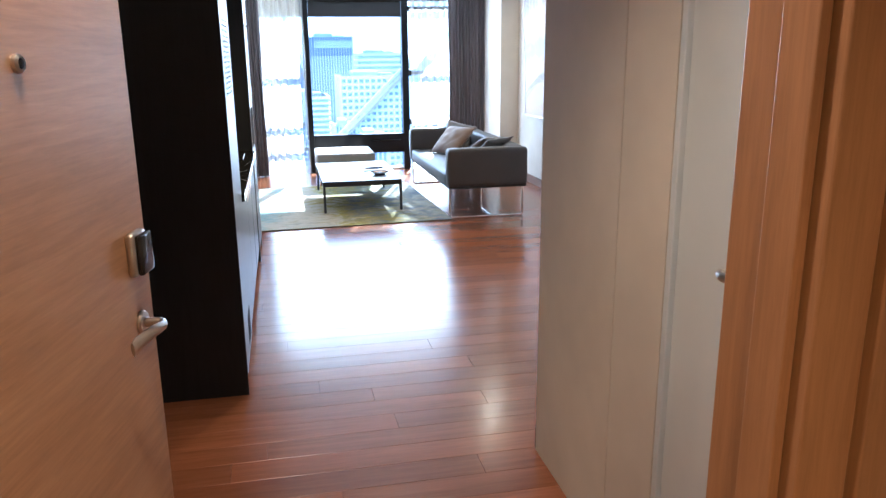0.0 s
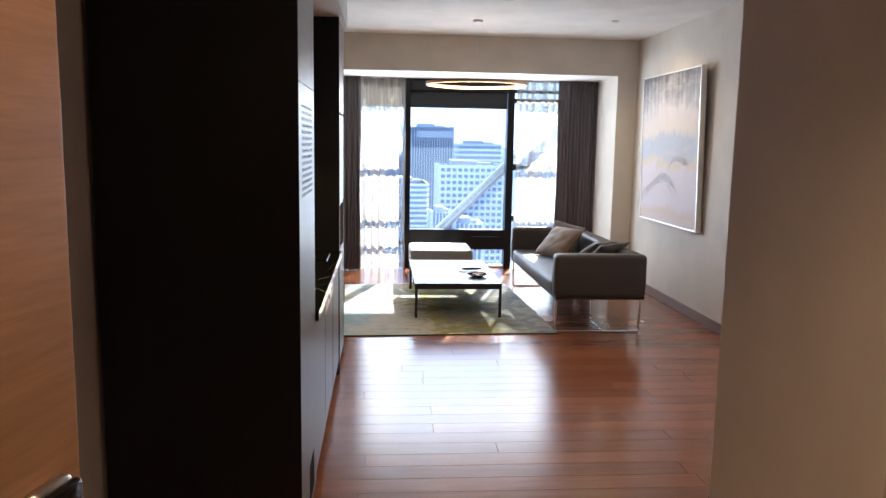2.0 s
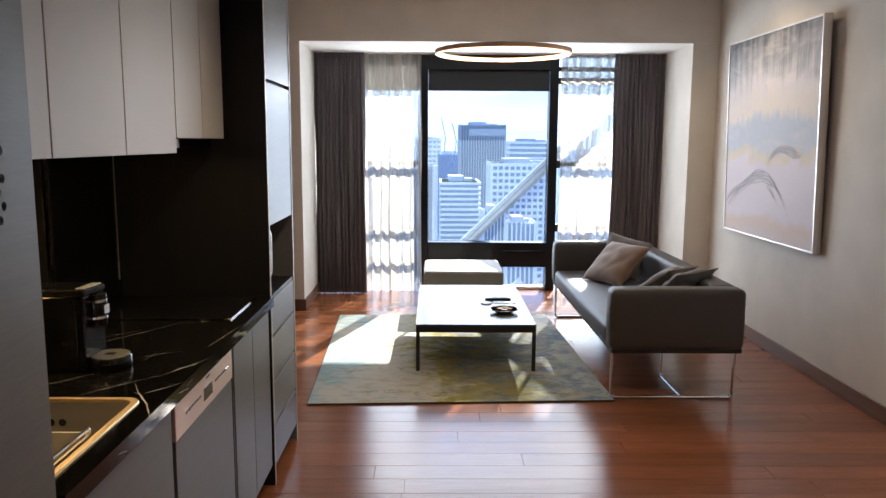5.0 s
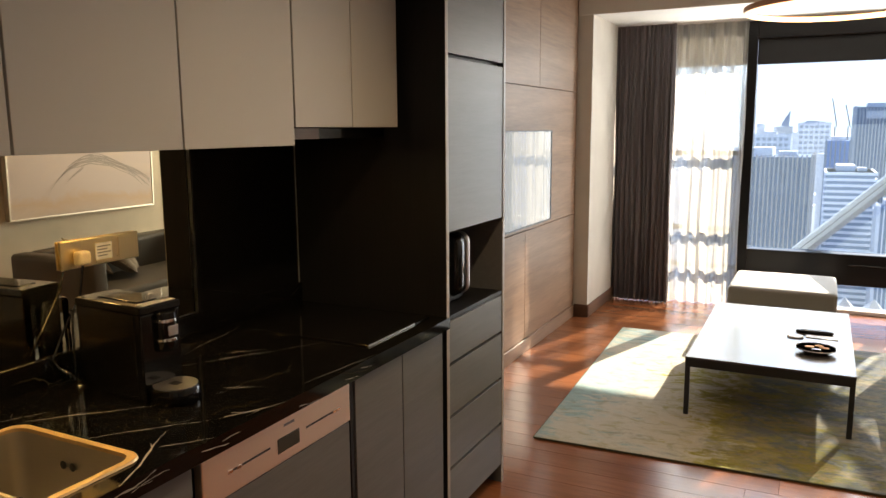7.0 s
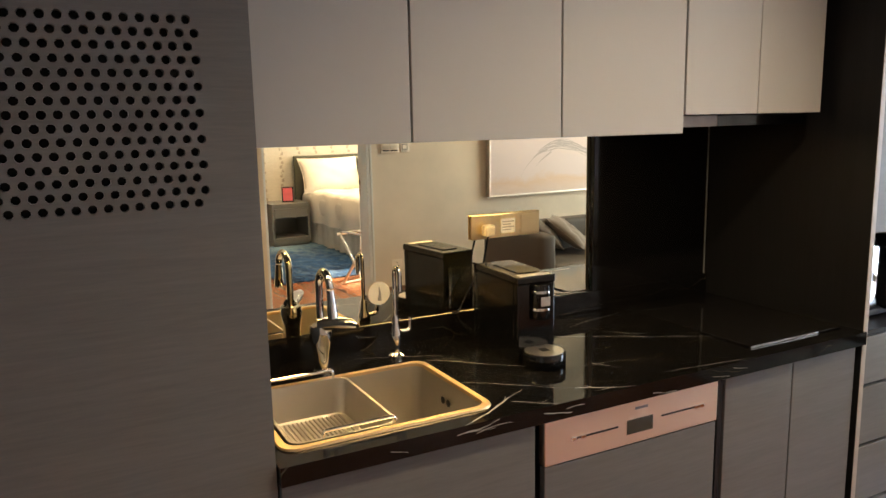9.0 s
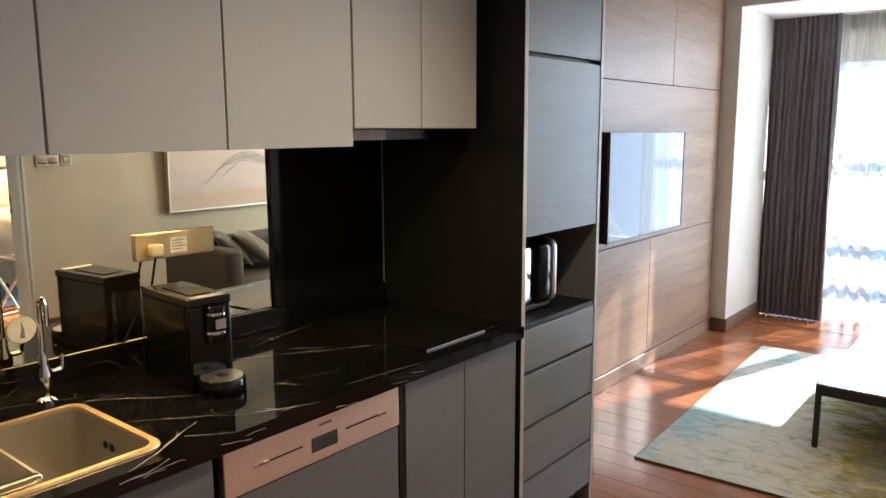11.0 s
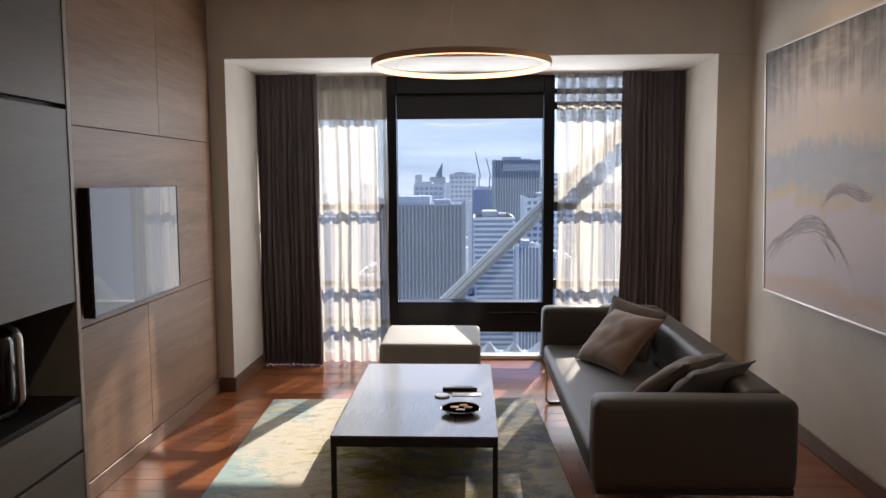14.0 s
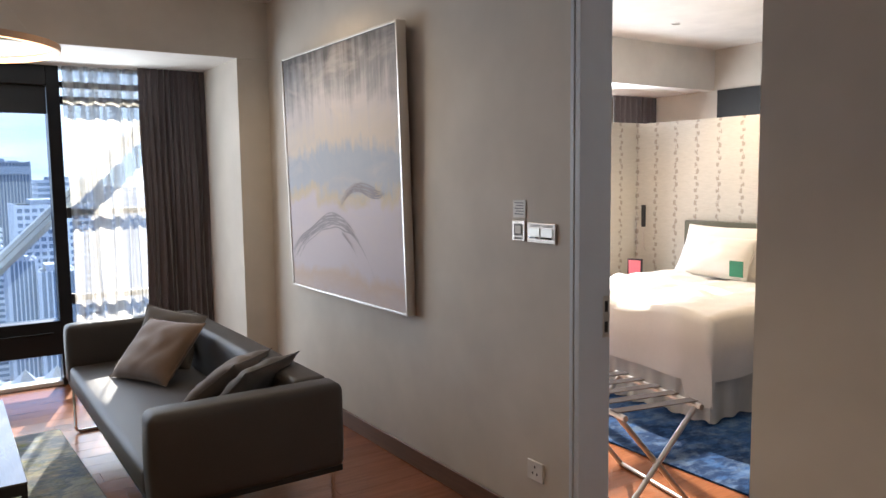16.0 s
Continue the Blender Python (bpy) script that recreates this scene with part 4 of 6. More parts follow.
# sink opening in the marble worktop
SX0, SX1, SY0, SY1 = -0.445, -0.055, 6.262, 6.768
wt = thing("worktop", (0, 7.17, 0.885), "glossy black marble worktop with white veins", "worktop")
bm = bmesh.new()
for lo, hi in (((XB, 6.228, -0.042), (SX0, 8.122, 0)), ((SX1, 6.228, -0.042), (0.016, 8.122, 0)), ((SX0, 6.228, -0.042), (SX1, SY0, 0)), ((SX0, SY1, -0.042), (SX1, 8.122, 0))):
    block((lo[0], lo[1] - 7.17, lo[2]), (hi[0], hi[1] - 7.17, hi[2]), 0, 1, bm)
bmesh.ops.remove_doubles(bm, verts=bm.verts, dist=0.0005)
part("slab", bm, M_MARBLE, wt)
rv = random.Random(21)
# the long white veins: from, to, greatest half width, side twigs
for k, (x0, y0, x1, y1, wmax, twigs) in enumerate((
    (-0.47, 7.24, -0.17, 7.72, 0.0013, 0), (0.015, 6.66, -0.11, 6.90, 0.0028, 2), (-0.24, 6.79, -0.05, 7.02, 0.0011, 0), (-0.05, 7.02, 0.015, 7.17, 0.0026, 2),
    (-0.06, 6.83, 0.012, 6.92, 0.0018, 1), (-0.46, 6.79, -0.25, 7.02, 0.0012, 0), (-0.58, 6.62, -0.48, 6.86, 0.0010, 1), (-0.42, 7.42, -0.34, 7.50, 0.0012, 1),
    (-0.20, 7.18, -0.10, 7.24, 0.0010, 2), (-0.52, 7.36, -0.60, 7.70, 0.0009, 1), (-0.03, 7.30, 0.014, 7.62, 0.0010, 1))):
    runs = [(x0, y0, x1, y1, wmax)]
    for _ in range(twigs):
        f = rv.uniform(0.25, 0.8)
        bx, by = x0 + (x1 - x0) * f, y0 + (y1 - y0) * f
        runs.append((bx, by, min(0.014, bx + rv.uniform(-0.05, 0.05)), by + rv.uniform(-0.07, 0.07), wmax * 0.5))
    for q, (ax, ay, cx, cy, wide) in enumerate(runs):
        bm = bmesh.new()
        prev, drift = None, 0.0
        length = math.hypot(cx - ax, cy - ay)
        n = max(4, int(length / 0.018))
        nx, ny = -(cy - ay) / length, (cx - ax) / length
        for m in range(n + 1):
            f = m / n
            drift = (drift + rv.uniform(-0.003, 0.003)) * 0.9
            w = 0.8 * wide * (0.25 + 0.75 * math.sin(math.pi * min(1, f + 0.08))) * rv.uniform(0.45, 1.35)
            x, y = min(0.015, ax + (cx - ax) * f + nx * drift), ay + (cy - ay) * f + ny * drift - 7.17
            a = bm.verts.new((min(0.0155, x - nx * w), y - ny * w, 0.0005 + k * 0.00003))
            c = bm.verts.new((min(0.0155, x + nx * w), y + ny * w, 0.0005 + k * 0.00003))
            if prev:
                bm.faces.new((prev[0], prev[1], c, a))
            prev = (a, c)
        part("vein", bm, M_VEIN, wt)
for k in range(9):
    y, z = rv.uniform(-0.9, 0.9), rv.uniform(-0.036, -0.006)
    bm = bmesh.new()
    prev = None
    slope, wmax = rv.uniform(-0.3, 0.3), rv.choice((0.0006, 0.0008, 0.0012))
    for q in range(rv.randint(4, 9)):
        w = wmax * rv.uniform(0.5, 1.2)
        zz = min(-0.003, max(-0.039, z + slope * q * 0.012))
        a = bm.verts.new((0.0165, y + q * 0.014, zz - w))
        c = bm.verts.new((0.0165, y + q * 0.014, zz + w))
        if prev:
            bm.faces.new((prev[0], a, c, prev[1]))
        prev = (a, c)
        slope += rv.uniform(-0.06, 0.06)
    part("vein", bm, M_VEIN, wt)
part("upstand", block((XB, 6.228 - 7.17, 0.0005), (XB + 0.018, 8.122 - 7.17, 0.075), 0.002), M_MARBLE, wt)
sink = thing("sink", (-0.25, 6.515, 0.885), "steel kitchen sink with a golden rim", "sink")


def rounded_ring(x0, x1, y0, y1, z, r, n=6):
    out = []
    for cx, cy, a0 in ((x1 - r, y1 - r, 0), (x0 + r, y1 - r, 90), (x0 + r, y0 + r, 180), (x1 - r, y0 + r, 270)):
        for k in range(n + 1):
            a = radians(a0 + 90 * k / n)
            out.append((cx + r * math.cos(a), cy + r * math.sin(a), z))
    return out


def loft(rings, cap_end=True, bm=None):
    bm = bm or bmesh.new()
    vs = [[bm.verts.new(p) for p in ring] for ring in rings]
    for a, b in zip(vs, vs[1:]):
        n = len(a)
        for k in range(n):
            bm.faces.new((a[k], a[(k + 1) % n], b[(k + 1) % n], b[k]))
    if cap_end:
        bm.faces.new(vs[-1])
    return bm


sx, sy = 0.195, 0.253
part("rim", loft([rounded_ring(-sx - 0.012, sx + 0.012, -sy - 0.012, sy + 0.012, 0.0008, 0.04), rounded_ring(-sx - 0.010, sx + 0.010, -sy - 0.010, sy + 0.010, 0.006, 0.04), rounded_ring(-sx + 0.006, sx - 0.006, -sy + 0.006, sy - 0.006, 0.006, 0.034), rounded_ring(-sx + 0.008, sx - 0.008, -sy + 0.008, sy - 0.008, -0.01, 0.032)], False), M_BRASS, sink, "golden sink rim", True)
part("bowl", loft([rounded_ring(-sx + 0.008, sx - 0.008, -sy + 0.008, sy - 0.008, -0.002, 0.032), rounded_ring(-sx + 0.011, sx - 0.011, -sy + 0.011, sy - 0.011, -0.195, 0.030), rounded_ring(-sx + 0.022, sx - 0.022, -sy + 0.022, sy - 0.022, -0.206, 0.03)]), M_SINK, sink, "brushed steel bowl", 30)
part("drain", lathe([(0.04, -0.205), (0.042, -0.202), (0.03, -0.200), (0.0, -0.203)], 24, None, (0, 0.12, 0)), M_CHROME, sink, "", True)
bm = bmesh.new()
for k in range(2):
    lathe([(0.009, 0), (0.010, 0.002), (0.0, 0.003)], 14, bm, (-0.09 + k * 0.03, 0, 0))
bmesh.ops.rotate(bm, verts=bm.verts, matrix=Matrix.Rotation(radians(90), 3, "X"))
bmesh.ops.translate(bm, verts=bm.verts, vec=(0.06, sy - 0.012, -0.055))
part("overflow", bm, M_BLACKMATT, sink)
colander = thing("sink_drainer", (-0.25, 6.40, 0.885), "ribbed steel drainer tray set in the sink", "drainer")
part("tray", loft([rounded_ring(-0.185, 0.185, -0.125, 0.135, 0.0075, 0.03), rounded_ring(-0.178, 0.178, -0.118, 0.128, 0.0075, 0.03), rounded_ring(-0.168, 0.168, -0.108, 0.118, -0.085, 0.035), rounded_ring(-0.158, 0.158, -0.098, 0.108, -0.09, 0.03)]), M_SINK, colander, "", 35)
for k in range(18):
    y = -0.094 + k * 0.0115
    part("rib", rod([(-0.15, y, -0.0865), (0.15, y, -0.0865)], 0.0034, 6), M_SINK, colander)
part("handle_rail", rod(arc([(-0.18, -0.12, 0.008), (-0.18, -0.12, 0.03), (-0.18, 0.10, 0.03), (-0.18, 0.10, 0.008)], 0.012), 0.004, 8), M_CHROME, colander, "", True)
part("handle_rail", rod(arc([(0.18, -0.05, 0.008), (0.18, -0.05, 0.022), (0.18, 0.12, 0.022), (0.18, 0.12, 0.008)], 0.012), 0.004, 8), M_CHROME, colander, "", True)

tap = thing("kitchen_tap", (-0.515, 6.50, 0.885), "tall chrome gooseneck kitchen tap with a lever", "tap")
part("base", lathe([(0.03, 0.0005), (0.03, 0.008), (0.024, 0.014), (0.026, 0.06), (0.034, 0.115), (0.03, 0.135), (0.014, 0.14)], 28), M_CHROME, tap, "", True)
neck = [(0, 0, 0.135)] + [(0.048 - 0.048 * math.cos(radians(a)), 0, 0.246 + 0.048 * math.sin(radians(a))) for a in range(0, 175, 12)]
part("spout", rod(neck, 0.0105, 14), M_CHROME, tap, "", True)
part("spray_head", rod([(0.0955, 0, 0.252), (0.099, 0, 0.228), (0.104, 0, 0.190), (0.106, 0, 0.178)], [0.0100, 0.0115, 0.0145, 0.0135], 16), M_CHROME, tap, "", True)
part("lever", rod([(0.005, 0.0, 0.137), (0.05, 0.035, 0.148), (0.085, 0.06, 0.150), (0.1, 0.07, 0.147)], [0.022, 0.02, 0.014, 0.008], 12), M_CHROME, tap, "", True)
tap2 = thing("filter_tap", (-0.535, 6.735, 0.885), "slim chrome filter water tap", "tap")
part("base", lathe([(0.026, 0.0005), (0.026, 0.008), (0.014, 0.014), (0.012, 0.03), (0.021, 0.055), (0.019, 0.075), (0.010, 0.10), (0.012, 0.115), (0.008, 0.125)], 24), M_CHROME, tap2, "", True)
neck = [(0, 0, 0.12), (0, 0, 0.23)] + [(0.019 - 0.019 * math.cos(radians(a)), 0, 0.252 + 0.019 * math.sin(radians(a))) for a in range(0, 181, 15)] + [(0.038, 0, 0.205)]
part("spout", rod(neck, 0.0065, 12), M_CHROME, tap2, "", True)
part("side_lever", rod(arc([(0, 0.01, 0.075), (0, 0.045, 0.075), (0, 0.048, 0.115)], 0.01), 0.006, 10), M_CHROME, tap2, "", True)

single("mirror_splashback", block((0, -0.667, -0.281), (0.005, 0.667, 0.281), 0.001, 1), M_MIRROR, (-0.662, 6.898, 1.2415), "bronze-tinted mirror splashback behind the sink", "mirror", rz=1.2)
single("glass_splashback", block((0, -0.276, -0.306), (0.006, 0.276, 0.306), 0.001, 1), M_BLACKGLASS, (XB + 0.0015, 7.844, 1.2665), "black glass splashback behind the hob", "splashback")
single("splashback_corner_trim", block((0, 0, 0), (0.005, 0.003, 0.605), 0.0005, 1), M_GREYPLASTIC, (XB + 0.0085, 8.112, 0.962), "thin dark corner trim of the splashback", "trim")
hob = thing("induction_hob", (-0.30, 7.83, 0.8855), "black glass induction hob in the worktop", "hob")
part("glass_plate", block((-0.24, -0.155, 0.0), (0.245, 0.265, 0.005), 0.002), M_BLACKGLASS, hob)
part("front_trim", block((0.2455, -0.155, 0.0), (0.2480, 0.15, 0.0055), 0.0005), M_NICKEL, hob, "thin steel front trim")

# wall cabinets
UB, UF, UT = 1.523, -0.167, 2.448


def wall_unit(y0, y1, bottom, doors, label):
    c = thing("wall_cabinet", (0, (y0 + y1) / 2, bottom), label, "cabinet", group="kitchen wall cabinets")
    m = (y0 + y1) / 2
    part("body", block((XB, y0 - m, 0.004), (UF - 0.022, y1 - m, UT - bottom)), M_CABBLACK, c)
    for a, d in doors:
        part("door", block((UF - 0.02, a + 0.0018 - m, 0.0), (UF, d - 0.0018 - m, UT - bottom), 0.0015), M_CABUP, c)
    return c


wall_unit(6.229, 6.629, UB, ((6.229, 6.629),), "taupe wall cabinet above the sink")
wall_unit(6.631, 7.059, UB, ((6.631, 7.059),), "taupe wall cabinet above the worktop")
wall_unit(7.061, 7.488, UB, ((7.061, 7.488),), "taupe wall cabinet above the worktop")
wall_unit(7.492, 8.082, 1.575, ((7.492, 7.79), (7.79, 8.082)), "taupe wall cabinet over the cooker hood")
hood = thing("cooker_hood", (-0.36, 7.80, 1.575), "slim steel cooker hood under the wall cabinet", "cooker hood")
part("underside", block((-0.30, -0.300, -0.036), (0.13, 0.278, -0.001), 0.003), M_BLACKMATT, hood)
# One steel strip: its dark and bright reflection is put into two colours.
part("fascia", block((0.131, -0.118, -0.036), (0.137, 0.278, -0.003), 0.001), M_BLACK, hood, "dark right part of the front strip")
part("fascia", block((0.131, -0.300, -0.036), (0.139, -0.120, -0.003), 0.001), M_EDGE, hood, "pale left part of the front strip")
single("light_strip", block((-0.02, -0.6, -0.008), (0.02, 0.6, 0.0), 0.002, 1), M_WHITEPLASTIC, (-0.38, 6.86, 1.5265), "slim lamp strip under the wall cabinets", "lamp")

# tall unit with niche and drawers
t2 = thing("niche_cabinet", (0, 8.406, 0), "tall dark cabinet with an open niche and four drawers", "cabinet")
H = 0.28
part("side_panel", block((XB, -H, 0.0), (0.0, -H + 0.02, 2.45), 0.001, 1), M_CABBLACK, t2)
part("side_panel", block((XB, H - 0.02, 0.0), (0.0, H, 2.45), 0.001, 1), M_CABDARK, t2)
part("edge_band", block((0.0005, -H, 0.0), (0.0025, -H + 0.02, 2.45)), M_EDGE, t2, "pale edge band")
part("edge_band", block((0.0005, H - 0.02, 0.0), (0.0025, H, 2.45)), M_EDGE, t2, "pale edge band")
part("back", block((XB, -H + 0.0205, 0.08), (XB + 0.015, H - 0.0205, 2.45)), M_CABBLACK, t2)
part("shelf", block((XB + 0.016, -H + 0.0205, 0.862), (-0.002, H - 0.0205, 0.880), 0.001, 1), M_CABBLACK, t2)
part("shelf", block((XB + 0.016, -H + 0.0205, 1.196), (-0.024, H - 0.0205, 1.214), 0.001, 1), M_CABBLACK, t2)
part("carcase", block((XB + 0.016, -H + 0.0205, 1.2145), (-0.026, H - 0.0205, 2.45)), M_CABBLACK, t2)
part("plinth", block((XB + 0.016, -H + 0.0205, 0.0), (-0.07, H - 0.0205, 0.08)), M_CABBLACK, t2)
part("drawer_case", block((XB + 0.016, -H + 0.0205, 0.085), (-0.03, H - 0.0205, 0.8615)), M_BLACKMATT, t2)
door_front(t2, "door", -H + 0.02, H - 0.02, 1.196, 1.816, M_CABDARK, 0.0, 0.02)
door_front(t2, "upper_door", -H + 0.02, H - 0.02, 1.832, 2.446, M_CABDARK, 0.0, 0.02)
for z0, z1 in ((0.700, 0.859), (0.492, 0.688), (0.285, 0.480), (0.085, 0.273)):
    door_front(t2, "drawer_front", -H + 0.02, H - 0.02, z0, z1, M_CABDARK, 0.0, 0.02)

# toaster in the niche, its long polished side to the front
toaster = thing("toaster", (-0.16, 8.31, 0.881), "polished steel toaster with a black end cap in the niche", "toaster")


def tunnel(y0, y1, w, z0, z1, r):
    """A rounded upright section in x and z, drawn out along y."""
    h = (z1 - z0) / 2
    rings = []
    for y, k in ((y0, 0.96), (y0 + 0.005, 1.0), (y1 - 0.005, 1.0), (y1, 0.96)):
        rings.append([(x * k, y, z0 + h + z * k) for x, z, _ in rounded_ring(-w, w, -h, h, 0, r, 6)])
    bm = loft(rings)
    bm.faces.new([bm.verts.new(p) for p in rings[0]][::-1])
    return bm


part("base", block((-0.075, -0.14, 0.008), (0.075, 0.15, 0.03), 0.006, 2), M_BLACKMATT, toaster)
part("body", tunnel(-0.15, 0.048, 0.082, 0.026, 0.268, 0.03), M_CHROME, toaster, "polished steel housing", 50)
part("end_cap", tunnel(0.0485, 0.128, 0.100, 0.020, 0.276, 0.045), M_BLACK, toaster, "glossy black end cap", 50)
part("cap_rim", tunnel(0.1285, 0.156, 0.102, 0.018, 0.278, 0.046), M_STEEL, toaster, "satin steel rim of the end cap", 50)
part("lever", block((0.02, 0.1565, 0.118), (0.060, 0.185, 0.136), 0.006, 3), M_STEEL, toaster, "steel lever knob", True)
part("pilot_lamp", block((0.062, 0.1565, 0.228), (0.078, 0.160, 0.242), 0.001), plain("blue_lamp_cap", (0.02, 0.04, 0.55), 0.3), toaster, "small blue lamp cap")
for x in (-0.032, 0.032):
    part("bread_slot", block((x - 0.013, -0.13, 0.2675), (x + 0.013, 0.035, 0.2705), 0.001, 1), M_BLACKMATT, toaster)
for x in (-0.055, 0.055):
    for y in (-0.12, 0.12):
        part("foot", block((x - 0.012, y - 0.012, 0.0), (x + 0.012, y + 0.012, 0.0085), 0.003, 1), M_BLACKMATT, toaster)

# coffee machine
cm = thing("coffee_machine", (-0.40, 7.075, 0.8855), "glossy black capsule coffee machine on the worktop", "coffee machine", -4)
part("body", block((-0.15, -0.061, 0.0), (0.085, 0.061, 0.226), 0.004, 2), M_BLACK, cm)
part("top_cover", block((-0.152, -0.063, 0.2265), (0.112, 0.063, 0.248), 0.004, 2), M_BLACK, cm)
part("top_lever", block((-0.10, -0.030, 0.2485), (0.060, 0.030, 0.2505), 0.001, 1), M_BLACK, cm, "black lever plate")
part("lever_tip", block((0.080, -0.050, 0.2485), (0.108, 0.050, 0.2510), 0.001, 1), M_STEEL, cm, "brushed steel lever tip")
part("front_panel", block((0.0855, -0.061, 0.0), (0.108, 0.061, 0.226), 0.004, 2), M_BLACK, cm)
part("brew_head", lathe([(0.030, 0.125), (0.031, 0.13), (0.031, 0.224), (0.029, 0.226)], 28, None, (0.108, 0.012, 0)), M_BLACK, cm, "round black brew head", True)
for z in (0.150, 0.200):
    part("spout_ring", lathe([(0.0313, z), (0.0322, z + 0.001), (0.0322, z + 0.007), (0.0313, z + 0.008)], 28, None, (0.108, 0.012, 0)), M_CHROME, cm, "thin chrome collar", True)
part("head_mark", block((0.1405, -0.004, 0.166), (0.1412, 0.026, 0.192), 0.0003, 1), M_STEEL, cm, "pale printed mark")
part("drip_tray", lathe([(0.060, 0.0), (0.062, 0.003), (0.062, 0.036), (0.059, 0.040), (0.0, 0.040)], 40, None, (0.150, 0, 0)), M_BLACK, cm, "round black drip tray", True)
part("tray_grid", lathe([(0.055, 0.0405), (0.055, 0.0425), (0.0, 0.0425)], 40, None, (0.150, 0, 0)), M_STEEL, cm, "steel tray grid", True)
part("grid_hole", block((0.135, -0.012, 0.0426), (0.165, 0.012, 0.0432), 0.0003, 1), M_BLACKMATT, cm)
part("water_tank", block((-0.20, -0.053, 0.0), (-0.154, 0.053, 0.21), 0.012, 3), M_CLEAR, cm, "clear water tank", True)
cord = [(-0.625, 7.11, 1.20), (-0.62, 7.09, 1.12), (-0.62, 7.03, 1.03), (-0.615, 6.99, 0.965)]
coil = []
for k in range(64):
    s = k / 63
    a = s * 2 * math.pi * 9
    coil.append((-0.615 + 0.05 * s + 0.012 * math.cos(a), 6.985 - 0.02 * s + 0.05 * s * s, 0.962 - 0.058 * s + 0.012 * math.sin(a)))
single("power_cord", rod([Vector(p) - Vector((-0.65, 7.0, 0.9)) for p in cord + coil], 0.0036, 6), M_BLACK, (-0.65, 7.0, 0.9), "black coiled power cord behind the coffee machine", "cable", smooth=True)

sp = thing("socket_plate", (XB + 0.004, 7.197, 1.228), "golden triple socket plate on the mirror", "socket", 1.2)
part("plate", block((0, -0.135, -0.04), (0.009, 0.135, 0.04), 0.003), M_GOLDPLATE, sp)
part("label_card", block((0.0092, -0.022, -0.026), (0.0105, 0.036, 0.022), 0.0005), M_WHITEPLASTIC, sp)
for k in range(4):
    part("label_line", block((0.0106, -0.016, 0.010 - k * 0.009), (0.0112, 0.030 - 0.012 * (k % 2), 0.0135 - k * 0.009)), M_GREYPLASTIC, sp)
part("socket_face", block((0.0092, 0.058, -0.032), (0.0115, 0.125, 0.032), 0.002), M_GOLDPLATE, sp)
part("plug", block((0.0092, -0.100, -0.030), (0.042, -0.060, 0.010), 0.009, 3), plain("cream_plastic", (0.62, 0.54, 0.38), 0.4), sp, "cream plug", True)
stk = thing("mirror_sticker", (XB + 0.0145, 6.734, 1.055), "round white information sticker on the mirror", "sticker")
b = lathe([(0.036, 0), (0.036, 0.0012), (0.0, 0.0012)], 32)
bmesh.ops.rotate(b, verts=b.verts, matrix=Matrix.Rotation(radians(90), 3, "Y"))
part("disc", b, M_WHITEPLASTIC, stk)
part("print", rod([(0.0016, 0, -0.022), (0.0016, 0.002, 0.0), (0.0016, 0, 0.022)], [0.007, 0.004, 0.001], 6), M_GREYPLASTIC, stk)

# ---- living room furniture ----
rug = thing("rug", (0.853, 10.385, 0.0), "watercolour patterned rug in olive, blue and cream", "rug", 2.3)
part("rug_surface", block((-0.932, -1.165, 0.001), (0.932, 1.165, 0.012), 0.004), M_RUG, rug)
part("binding", rod(rounded_ring(-0.932, 0.932, -1.165, 1.165, 0.006, 0.01, 2), 0.005, 6, None, True), plain("rug_binding", (0.06, 0.055, 0.03), 0.9), rug, "dark rug binding")

tb = thing("coffee_table", (1.012, 10.54, 0.012), "low black coffee table with a dark polished top", "table")
part("tabletop", block((-0.411, -0.715, 0.3185), (0.411, 0.715, 0.328), 0.003), M_TABLE, tb, "dark polished wooden top")
for x in (-0.398, 0.398):
    part("apron", block((x - 0.011, -0.69, 0.272), (x + 0.011, 0.69, 0.318), 0.002), M_BLACKMATT, tb)
for y in (-0.702, 0.702):
    part("apron", block((-0.409, y - 0.011, 0.272), (0.409, y + 0.011, 0.318), 0.002), M_BLACKMATT, tb)
for x in (-0.396, 0.396):
    for y in (-0.70, 0.70):
        part("leg", block((x - 0.0125, y - 0.0125, 0.0), (x + 0.0125, y + 0.0125, 0.2715), 0.002), M_BLACKMATT, tb)

ZT = 0.341
rem = thing("remote_control", (1.225, 10.63, ZT), "black remote control lying on the coffee table", "remote control", 2)
part("shell", block((-0.102, -0.023, 0.0), (0.102, 0.021, 0.018), 0.007, 3), M_BLACK, rem, "", True)
for i in range(12):
    for j in range(3):
        part("key", block((-0.076 + i * 0.0125, -0.013 + j * 0.0105, 0.0175), (-0.068 + i * 0.0125, -0.006 + j * 0.0105, 0.020), 0.001, 1), M_GREYPLASTIC, rem)
single("coaster", lathe([(0.042, 0.0), (0.044, 0.002), (0.044, 0.006), (0.042, 0.008), (0.0, 0.008)], 36), M_WHITEPLASTIC, (1.125, 10.50, ZT), "round pale coaster on the coffee table", "coaster", smooth=True)
single("notepad", block((-0.085, -0.03, 0.0), (0.085, 0.03, 0.003), 0.0008), M_WHITEPLASTIC, (1.265, 10.535, ZT), "small white paper card on the coffee table", "paper")
pl = thing("dish", (1.235, 10.205, ZT), "small black dish with a silver rim and biscuits", "dish")
part("plate", lathe([(0.055, 0.0), (0.06, 0.004), (0.100, 0.020), (0.104, 0.024), (0.099, 0.024), (0.06, 0.010), (0.0, 0.008)], 40), M_BLACK, pl, "glossy black dish", True)
